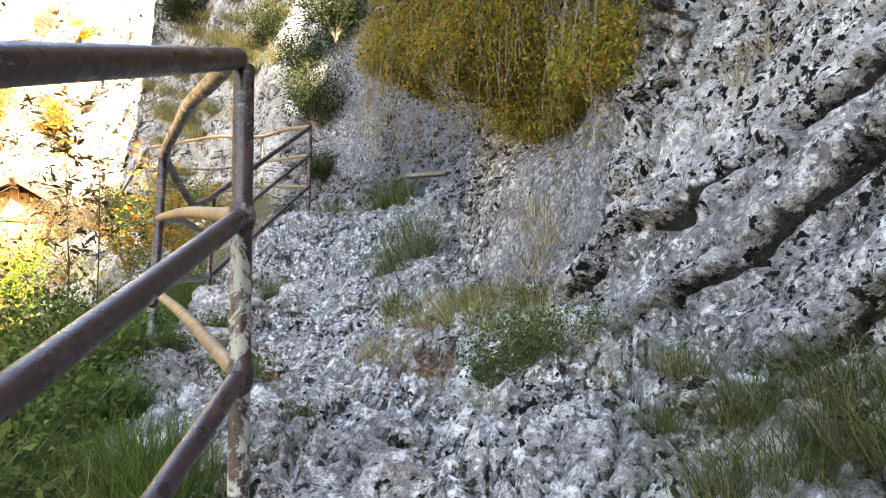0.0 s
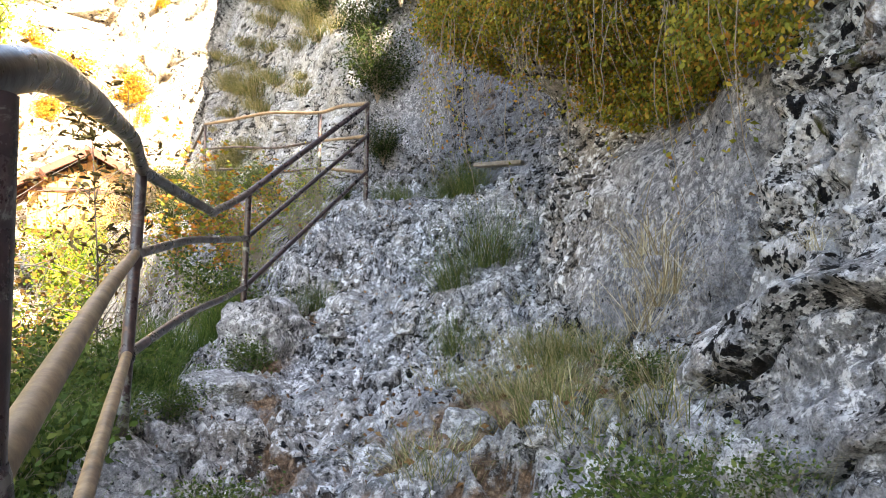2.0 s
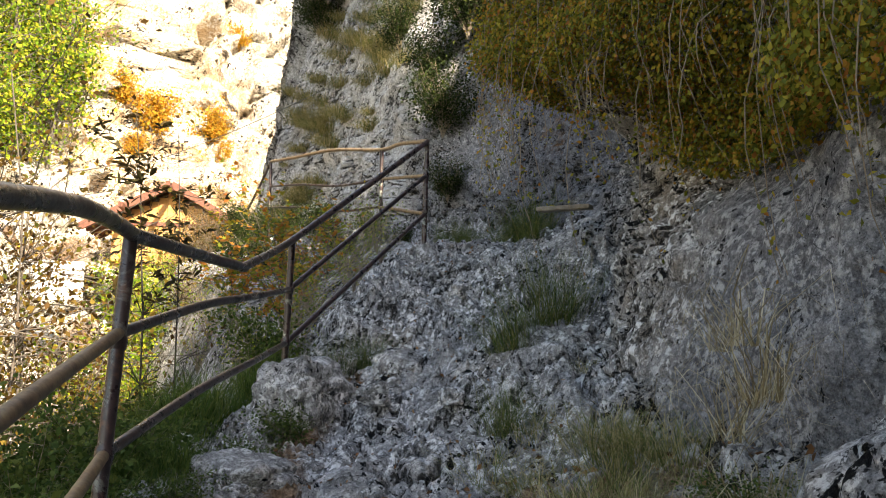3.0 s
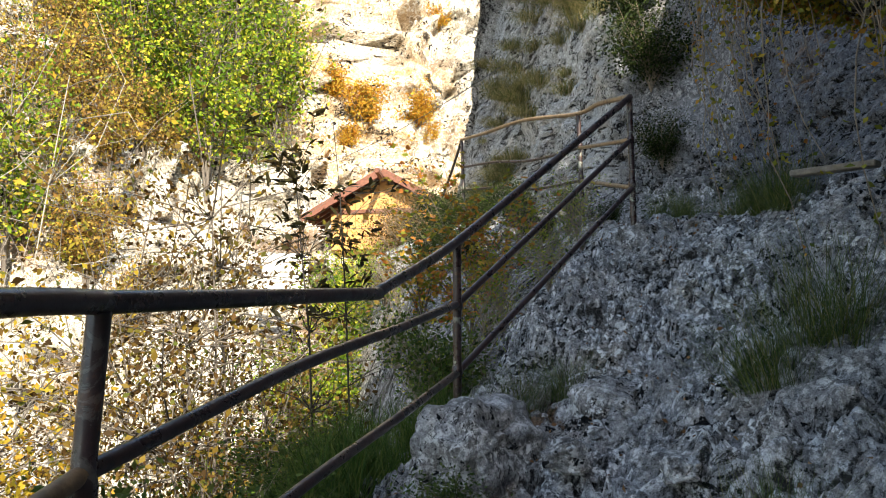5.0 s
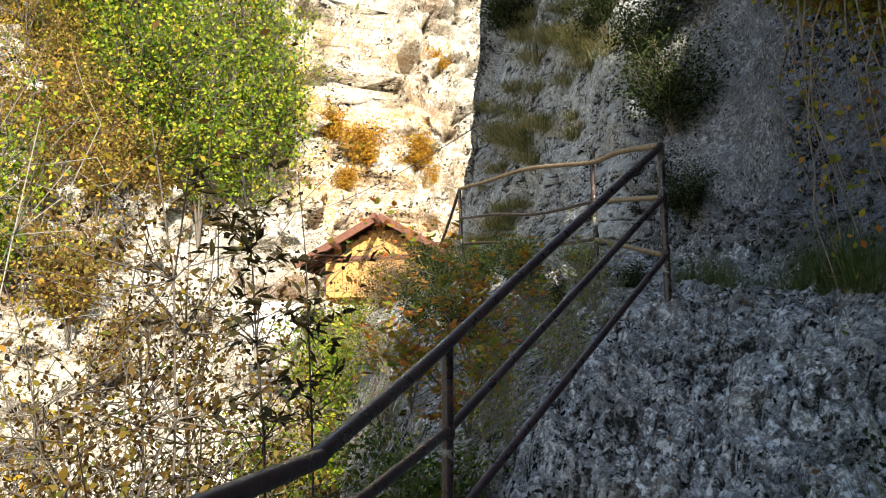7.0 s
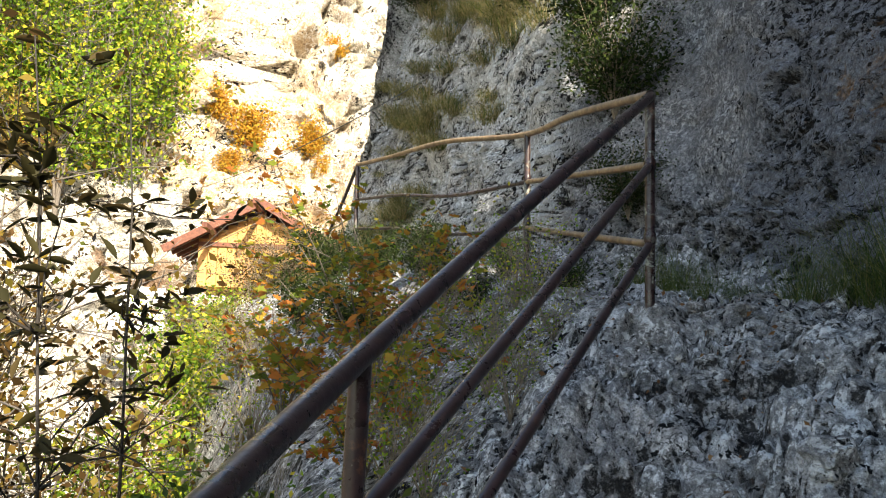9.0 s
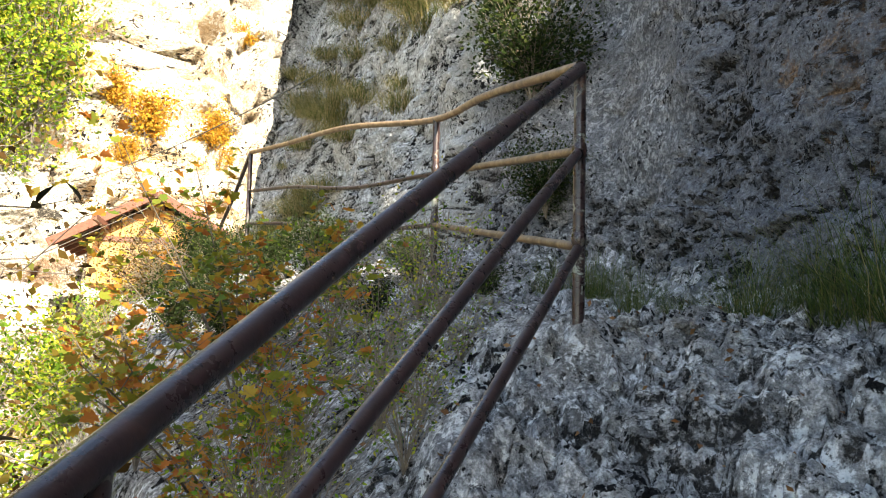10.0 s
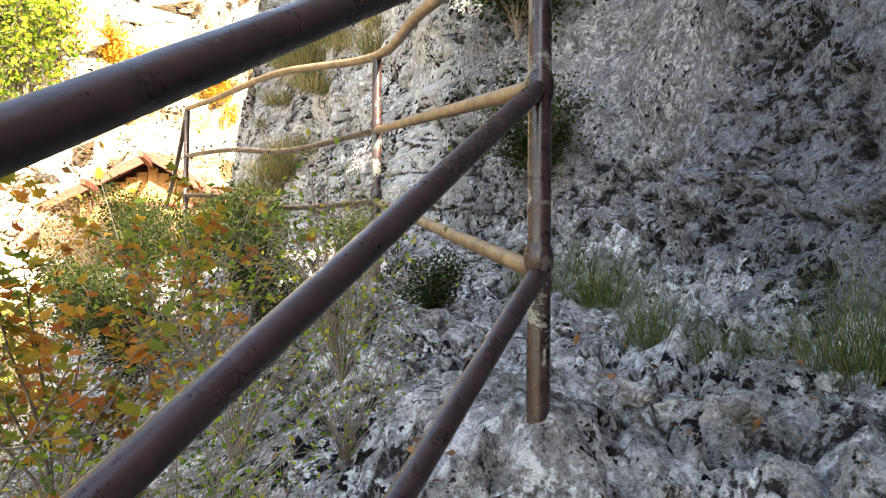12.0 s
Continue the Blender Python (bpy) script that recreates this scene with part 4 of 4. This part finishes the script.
herb = leafy_plant("leafy_herb", "low green broad-leaved herb patch beside the path", "herb", LEAF_GREEN, TWIG, 5, 24, 0.30, 0.42, 3, 1700, 0.024, 0.0022, 0.05, "herb patches")
plant_all(herb, [stand(0.62, 1.98, None, 0, 0.8), stand(0.42, 2.08, None, 80, 0.72), stand(0.82, 1.95, None, 160, 0.5), stand(-0.65, 2.0, None, 40, 0.55), stand(-1.9, 4.0, None, 200, 0.7), stand(-1.65, 3.2, None, 120, 0.6), stand(0.55, 2.9, None, 20, 0.5),
                 stand(-1.95, 4.6, None, 300, 0.8), stand(-0.3, 1.75, None, 220, 0.35), stand(-1.7, 2.9, None, 250, 0.8)])

# turf and tall grass on the drop beyond the rail
tall = clump_plant("tall_grass", "tall green grass on the slope outside the rail", "grass", SLOPE_GRASS, 300, 0.75, 0.45, 6, 0.008, 0.5, 0.6, 0.22, "tall grass on the slope")
spots = []
for k in range(150):
    y = rng.uniform(0.6, 5.7)
    rx = np.interp(y, RAIL_Y, RAIL_X)
    x = rx - 0.12 - 3.0 * rng.uniform(0, 1) ** 1.3
    spots.append(stand(x, y, None, rng.uniform(0, 360), rng.uniform(0.45, 0.95) * (0.55 if x > rx - 0.5 else 1.0)))
plant_all(tall, spots)
slope_herb = leafy_plant("slope_shrub", "green leafy undergrowth on the slope outside the rail", "shrub", LEAF_GREEN, TWIG, 7, 22, 0.7, 0.5, 4, 2600, 0.045, 0.004, 0.08, "undergrowth on the slope")
spots = []
for k in range(80):
    y = rng.uniform(0.3, 6.6) if k < 46 else rng.uniform(0.6, 4.2)
    x = np.interp(y, RAIL_Y, RAIL_X) - 0.5 - (3.2 if k < 46 else 1.6) * rng.uniform(0, 1)
    spots.append(stand(x, y, None, rng.uniform(0, 360), rng.uniform(0.5, 1.0)))
plant_all(slope_herb, spots)

# shrubs round the upper rail
box_shrub = leafy_plant("box_shrub", "dark green small-leaved shrub below the upper rail", "shrub", LEAF_DARK, TWIG, 8, 20, 0.95, 0.55, 6, 4200, 0.042, 0.004, 0.07, "dark shrubs on the ledge")
plant_all(box_shrub, [stand(x, y, None, 50 * k, 0.8 * s) for k, (x, y, s) in enumerate(((-4.7, 9.9, 0.70), (-5.3, 10.5, 0.85), (-4.1, 9.2, 0.45), (-6.2, 11.0, 0.85), (-6.9, 11.2, 0.95), (-5.1, 9.4, 0.65), (-5.8, 10.0, 0.85), (-7.6, 11.9, 1.0), (-6.7, 10.4, 0.9), (-3.5, 9.6, 0.5), (-7.5, 12.8, 1.1), (-6.0, 11.7, 0.7), (-4.3, 10.4, 0.6)))])
dry_shrub = leafy_plant("twiggy_shrub", "twiggy half-bare brown and green shrub on the slope", "shrub", LEAF_BRIGHT, TWIG, 9, 22, 0.8, 0.6, 6, 380, 0.030, 0.004, 0.06, "twiggy shrubs")
plant_all(dry_shrub, [stand(x, y, None, 70 * k, s) for k, (x, y, s) in enumerate(((-3.25, 8.4, 0.8), (-3.6, 8.9, 0.9), (-3.0, 8.0, 0.5), (-4.2, 8.9, 1.0), (-6.6, 9.6, 1.1), (-7.4, 10.6, 1.2), (-3.7, 7.7, 0.9), (-5.9, 8.9, 1.1), (-3.4, 7.0, 0.8), (-3.6, 6.4, 0.9), (-2.9, 7.2, 0.6), (-3.1, 6.8, 0.75), (-3.2, 7.6, 0.7), (-2.95, 6.3, 0.6), (-3.15, 5.9, 0.75), (-3.5, 8.2, 0.8), (-3.0, 7.55, 0.5)))])


# ---- saplings with leaves that can be told apart ----
def leaf_mesh(name, outline, fold, material):
    """A thin leaf from half an outline (x along, y across), folded along its rib."""
    pts = [(x, 0.0, 0.0) for x, _ in outline]
    n = len(outline)
    v = pts + [(x, y, fold * y) for x, y in outline] + [(x, -y, fold * y) for x, y in outline]
    f = []
    for i in range(n - 1):
        f += [(i, i + 1, n + i + 1, n + i), (i + 1, i, 2 * n + i, 2 * n + i + 1)]
    return mesh_data(name, np.array(v), np.array(f), material)


MAPLE = leaf_mesh("leaf", ((0.0, 0.004), (0.12, 0.05), (0.22, 0.42), (0.38, 0.24), (0.55, 0.46), (0.66, 0.20), (0.80, 0.17), (1.0, 0.01)), 0.25, LEAF_MAPLE)
LAUREL = leaf_mesh("leaf", ((0.0, 0.004), (0.25, 0.13), (0.5, 0.18), (0.75, 0.12), (1.0, 0.005)), 0.5, LEAF_LAUREL)


def sapling(name, label, category, place, height, spread_, trunks, twigs, leaves, leaf, size, bark, seed, low=0.25, radius=0.012, group="", reach=1.0):
    rng = np.random.default_rng(seed)
    ob = thing(name, place, label, category, group)
    bits, tips, dirs = stems(trunks, height, spread_, rng, radius, twigs, 6, 0.05, True, reach)
    grown = np.array((1.0, 1.0, height / tips[:, 2].max()))
    bits, tips = [(v * grown, f) for v, f in bits], tips * grown
    for k, (v, f) in enumerate(bits):
        if k % (twigs + 1) == 0:
            stem = part("stem", v, f, bark, ob, "slender brown stem")
        else:
            part("twig", v, f, bark, stem)
    good = np.nonzero(tips[:, 2] > low * height)[0]
    for k in range(leaves):
        i = good[rng.integers(0, len(good))]
        d = Vector(dirs[i] / (np.linalg.norm(dirs[i]) + 1e-9)) * 0.5 + Vector(rng.normal(size=3) * (1, 1, 0.45)) + Vector((0, 0, -0.1))
        o = new("leaf", leaf)
        o.parent = ob
        s = size * rng.uniform(0.6, 1.25)
        o.matrix_basis = Matrix.Translation(Vector(tips[i] + rng.normal(size=3) * 0.02)) @ d.to_track_quat('X', 'Z').to_matrix().to_4x4() @ Matrix.Rotation(rng.uniform(-0.9, 0.9), 4, 'X') @ Matrix.Diagonal((s, s, s, 1))
    return ob


def rooted(x, y, dz=0.03):
    return (x, y, ground_at(x, y) - dz)


sapling("maple_sapling", "young maple with orange, yellow and green autumn leaves", "sapling", rooted(-4.45, 8.35), 1.5, 0.95, 9, 9, 1150, MAPLE, 0.062, BARK, 21, 0.08, 0.008, "maple saplings")
sapling("maple_sapling", "young maple with mostly rust-red leaves low on the slope", "sapling", rooted(-5.1, 8.3), 1.05, 0.8, 6, 8, 700, MAPLE, 0.062, BARK, 22, 0.08, 0.008, "maple saplings")
sapling("maple_sapling", "small orange maple beside the dark shrubs", "sapling", rooted(-4.9, 9.3), 1.2, 0.5, 4, 7, 300, MAPLE, 0.066, BARK, 26, 0.12, 0.008, "maple saplings")
sapling("maple_sapling", "low spreading maple with yellow and green leaves outside the rail", "sapling", rooted(-3.75, 7.3), 1.15, 0.7, 8, 8, 800, MAPLE, 0.060, BARK, 27, 0.05, 0.008, "maple saplings")
# stems of these two carry their backlit shade in the bark colour
sapling("dark_sapling", "thin sapling with darkened backlit stem and drooping brown-green leaves", "sapling", rooted(-4.28, 5.95), 3.65, 0.30, 1, 36, 260, LAUREL, 0.11, SHADED_BARK, 23, 0.54, 0.013, "dark saplings", 0.48)
sapling("dark_sapling", "thin sapling with darkened backlit stem and a sparse leafy top", "sapling", rooted(-4.12, 6.17), 3.15, 0.30, 1, 28, 140, LAUREL, 0.10, SHADED_BARK, 24, 0.56, 0.011, "dark saplings", 0.42)


# ---- trees in the gorge and on the far slope ----
def tree(name, label, seed, height, spread_, trunks, twigs, leaves, size, leaf_mat, bark, low, puff, radius=0.06, group=""):
    rng = np.random.default_rng(seed)
    ob = thing(name, (0, 0, 0), label, "tree", group)
    (v, f), tips, dirs = stems(trunks, height, spread_, rng, radius, twigs, 7, 0.06)
    part("trunk", v, f, bark, ob)
    good = np.nonzero(tips[:, 2] > low * height)[0]
    pick = good[rng.integers(0, len(good), leaves)]
    c = tips[pick] + rng.normal(size=(leaves, 3)) * puff
    v, f = leaf_quads(c, size, rng, None, 0.6, 0.15)
    tagged(part("crown", v, f, leaf_mat, ob), kind="stuff")
    return ob


def far_spot(i, z):
    """A point of the far slope by its column and height."""
    k = int(np.argmin(np.abs(oh - z)))
    return op.reshape(len(oh), 300, 3)[k, int(np.clip(i, 0, 299))]


brown = tree("brown_tree", "slender tree with sparse brown autumn leaves rising from the gorge", 31, 8.6, 1.3, 5, 36, 5200, 0.090, LEAF_BROWN, BARK, 0.28, 0.13, 0.03, "brown trees in the gorge")
plant_all(brown, [stand(x, y, z, a, s) for x, y, z, a, s in ((-8.3, 8.0, -4.4, 0, 1.0), (-9.6, 8.7, -4.9, 80, 0.95), (-9.8, 7.4, -6.0, 160, 1.05))])
yellow = tree("yellow_tree", "bright yellow-leaved tree in the gorge", 32, 7.5, 2.0, 4, 30, 4600, 0.115, LEAF_YELLOW, BARK, 0.30, 0.24, 0.05, "yellow trees")
spots = [stand(-11.0, 6.4, -5.6, 0, 1.0), stand(-10.4, 5.2, -6.2, 30, 0.95), stand(-13.0, 4.6, -7.0, 90, 1.1), stand(-7.5, 2.2, -5.0, 50, 0.9)]
green = tree("green_tree", "green-leaved tree on the far slope", 33, 8.5, 2.2, 4, 26, 2700, 0.21, LEAF_BRIGHT, BARK, 0.25, 0.24, 0.07, "green trees on the far slope")
gspots = [stand(*far_spot(i, z), a, s) for i, z, a, s in ((138, 8.5, 0, 1.2), (142, 7, 60, 1.1), (146, 8.5, 120, 1.2), (150, 7, 200, 1.1), (154, 9.5, 40, 1.2), (140, 13.5, 310, 1.3), (145, 14.5, 10, 1.3), (150, 13, 140, 1.2), (155, 15, 75, 1.2), (148, 19, 95, 1.2), (142, 19.5, 160, 1.3), (159, 12, 20, 0.9), (134, 11, 250, 1.2), (130, 16, 30, 1.2))]
rust = tree("rust_tree", "rust-brown scrub tree on the far slope", 34, 5.0, 2.0, 5, 24, 2400, 0.17, LEAF_RUST, BARK, 0.15, 0.18, 0.04, "rust scrub on the far slope")
orange = tree("orange_bush", "glowing orange and yellow bush on the sunlit rock", 35, 3.0, 1.6, 6, 16, 2000, 0.24, LEAF_ORANGE, BARK, 0.1, 0.28, 0.04, "orange bushes on the sunlit rock")
rspots, ospots = [], []
trng = np.random.default_rng(77)
for k in range(110):
    i, z = trng.uniform(60, 140), trng.uniform(0, 24)
    if z < 8 and i > 122:
        z += 8
    m = stand(*far_spot(i, z), trng.uniform(0, 360), trng.uniform(0.55, 1.15))
    (gspots if k % 5 == 0 else spots if k % 9 == 1 else rspots).append(m)
for i, z, s in ((186, 12.5, 0.9), (189, 11.5, 0.8), (192, 13.0, 0.7), (184, 14.5, 0.7), (181, 11.0, 0.55), (195, 11.5, 0.5), (163, 16, 0.9), (158, 21, 0.9), (205, 21, 0.6)):
    ospots.append(stand(*far_spot(i, z), 47 * i, s))
plant_all(yellow, spots)
plant_all(green, gspots)
plant_all(rust, rspots)
plant_all(orange, ospots)
bare = tree("bare_tree", "pale bare-branched tree with a few yellow leaves", 36, 13.0, 3.0, 3, 22, 900, 0.13, LEAF_YELLOW, PALE_BARK, 0.3, 0.4, 0.03, "bare trees")
plant_all(bare, [stand(-15.5, 8.0, -7.5, 0, 1.1), stand(-17.0, 5.5, -7.5, 120, 1.1)])
sunny = leafy_plant("sunlit_bush", "bright green bush on the sunlit slope below the chalet", "shrub", LEAF_BRIGHT, TWIG, 37, 26, 1.6, 1.0, 6, 4200, 0.07, 0.01, 0.14, "sunlit bushes")
plant_all(sunny, [stand(-9.3, 11.6, 0.6, 0, 1.1), stand(-10.2, 12.6, 1.0, 90, 1.0), stand(-9.0, 10.2, -0.6, 60, 1.1), stand(-20.4, 23.6, 1.5, 60, 1.3), stand(-18.8, 25.0, 2.0, 200, 1.3), stand(-8.6, 9.0, -2.0, 10, 1.2)])
tawny = leafy_plant("tawny_shrub", "dry tawny shrub on the sunlit shoulder", "shrub", LEAF_BROWN, TWIG, 38, 40, 1.1, 0.9, 8, 1600, 0.04, 0.005, 0.10, "tawny shrubs")
plant_all(tawny, [stand(-8.9, 12.6, None, 0, 1.0), stand(-9.6, 13.2, None, 90, 1.1), stand(-8.3, 12.0, None, 200, 0.8), stand(-9.2, 13.9, None, 30, 1.0), stand(-10.4, 14.2, None, 140, 1.2), stand(-8.0, 11.0, None, 270, 0.9), stand(-18.6, 26.0, 3.6, 0, 1.3), stand(-20.6, 25.2, 3.2, 100, 1.2), stand(-17.6, 27.0, 3.8, 220, 1.2)])

# bushes and turf on the cliff above the ledge
cliff_bush = leafy_plant("cliff_bush", "dense green bush growing out of the cliff", "shrub", LEAF_DARK, TWIG, 39, 24, 1.3, 0.8, 6, 5200, 0.055, 0.01, 0.12, "bushes on the cliff")
plant_all(cliff_bush, [stand(-3.55, 11.2, 4.35, 0, 0.85), stand(-3.35, 10.95, 3.3, 90, 0.5), stand(-3.9, 11.7, 5.3, 60, 0.8), stand(-9.8, 18.0, 9.2, 0, 1.1), stand(-9.2, 17.4, 9.8, 200, 1.2), stand(-5.2, 13.2, 6.6, 140, 0.8), stand(-3.2, 11.3, 5.9, 200, 1.0)])
turf = clump_plant("cliff_turf", "shaggy yellow-green turf hanging on the cliff", "grass", MIXED, 420, 0.42, 0.42, 40, 0.008, 0.5, 1.3, 0.28, "turf on the cliff")
spots = []
for k in range(110):
    y, h = trng.uniform(12.2, 18.3), trng.uniform(2.0, 9.0)
    if k > 84:
        y, h = trng.uniform(1.0, 2.6), trng.uniform(2.0, 3.4)
    p3, n3 = cliff_point(np.array([s_at(y)]), np.array([h]))
    p3 = p3[0] + n3[0] * 0.05
    spots.append(stand(p3[0], p3[1], p3[2], trng.uniform(0, 360), trng.uniform(0.6, 1.2) * (0.35 if k > 84 else 1.0)))
plant_all(turf, spots)
dead = thing("dead_branch", (-10.8, 19.0, 8.85), "bleached forked dead branch sticking out of the cliff", "branch")
v, f = joined([tube_arrays(bent(P(0.5, -0.3, -0.15), P(0, 0, 0), P(-0.45, 0.1, 0.12), P(-0.95, 0.1, 0.42), n=14), (0.05, 0.015), 7), tube_arrays(bent(P(-0.45, 0.1, 0.12), P(-0.8, 0.1, 0.12), P(-1.2, 0.2, 0.30), n=10), (0.025, 0.01), 6)])
part("limb", v, f, PALE_BARK, dead)


# ---- boulders, loose stones, litter ----
def boulder(name, label, place, size, seed, group="", rough=1.0):
    bm = bmesh.new()
    bmesh.ops.create_icosphere(bm, subdivisions=5, radius=1.0)
    co = np.array([w.co for w in bm.verts])
    d = 1 + 0.30 * fbm(co * 1.3 + seed, 3, seed) * rough
    c1, c2 = cells(co * 2.2 + seed * 3.1, seed)
    d += 0.20 * (np.minimum(c2 - c1, 0.3) - 0.12) * rough + 0.05 * fbm(co * 7 + seed, 3, seed + 9)
    co = np.sign(co) * np.abs(co) ** 0.8 * d[:, None] * np.array(size)
    for w, q3 in zip(bm.verts, co):
        w.co = Vector(q3)
    for face in bm.faces:
        face.smooth = True
    me = bpy.data.meshes.new(name)
    bm.to_mesh(me)
    bm.free()
    me.materials.append(ROCK)
    ob = new(name, me)
    ob.location = place
    return tagged(ob, label, "rock", group)


boulder("boulder", "flat-topped grey limestone boulder beside the path", (-1.72, 3.72, ground_at(-1.72, 3.72) + 0.02), (0.30, 0.26, 0.15), 3)
boulder("boulder", "lumpy grey boulder at the foot of a rail post", (-2.12, 5.0, ground_at(-2.12, 5.0) + 0.06), (0.26, 0.30, 0.24), 4)
boulder("boulder", "pale upright stone among the grass", (-2.55, 4.35, ground_at(-2.55, 4.35) + 0.05), (0.10, 0.10, 0.18), 5)
boulder("boulder", "knobbly grey rock on the slab edge", (-1.75, 5.75, ground_at(-1.75, 5.75) + 0.05), (0.22, 0.20, 0.14), 6)
boulder("boulder", "grey stone block wedged at the foot of the cliff", (0.82, 2.0, ground_at(0.82, 2.0) + 0.03), (0.08, 0.07, 0.10), 7)
srng = np.random.default_rng(5)
stones = [boulder("loose_stone", "small loose grey limestone lump on the path", (0, 0, -50), (0.055, 0.045, 0.035), 40 + k, "loose stones") for k in range(4)]
for k in range(90):
    y = srng.uniform(1.4, 9.2)
    x = np.interp(y, PATH_Y, PATH_X) + srng.normal() * 0.45
    m = stand(x, y, ground_at(x, y) + 0.01, srng.uniform(0, 360), srng.uniform(0.4, 1.5) * (1.5 if y > 7.8 else 1.0))
    if k < 4:
        stones[k].matrix_basis = m
    else:
        copy_thing(stones[k % 4], m)
n = 900
ly = srng.uniform(1.5, 9.0, n)
lx = np.interp(ly, PATH_Y, PATH_X) + srng.normal(size=n) * 0.6
near_terrace = srng.uniform(0, 1, n) < 0.45
ly[near_terrace] = srng.normal(3.2, 0.45, near_terrace.sum())
lx[near_terrace] = srng.normal(0.0, 0.5, near_terrace.sum())
lz = np.array([ground_at(a, b) for a, b in zip(lx, ly)]) + 0.012
v, f = leaf_quads(np.stack([lx, ly, lz], 1), 0.032, srng, srng.normal(size=(n, 3)) * (1, 1, 0.05), 0.6, 0.0)
tagged(mesh_object("leaf_litter", v, f, LITTER), "scattered brown and orange fallen leaves on the path", "leaf litter", kind="stuff")
stub = thing("iron_stub", (-0.22, 1.38, ground_at(-0.22, 1.38)), "short rusty iron stub set in the rock", "stub")
v, f = tube_arrays(np.linspace((0, 0, -0.1), (0.01, 0, 0.11), 8), (0.021, 0.021), 10)
part("pipe", v, f, PAINT, stub, "", {"worn": np.full(len(v), 1.0)})
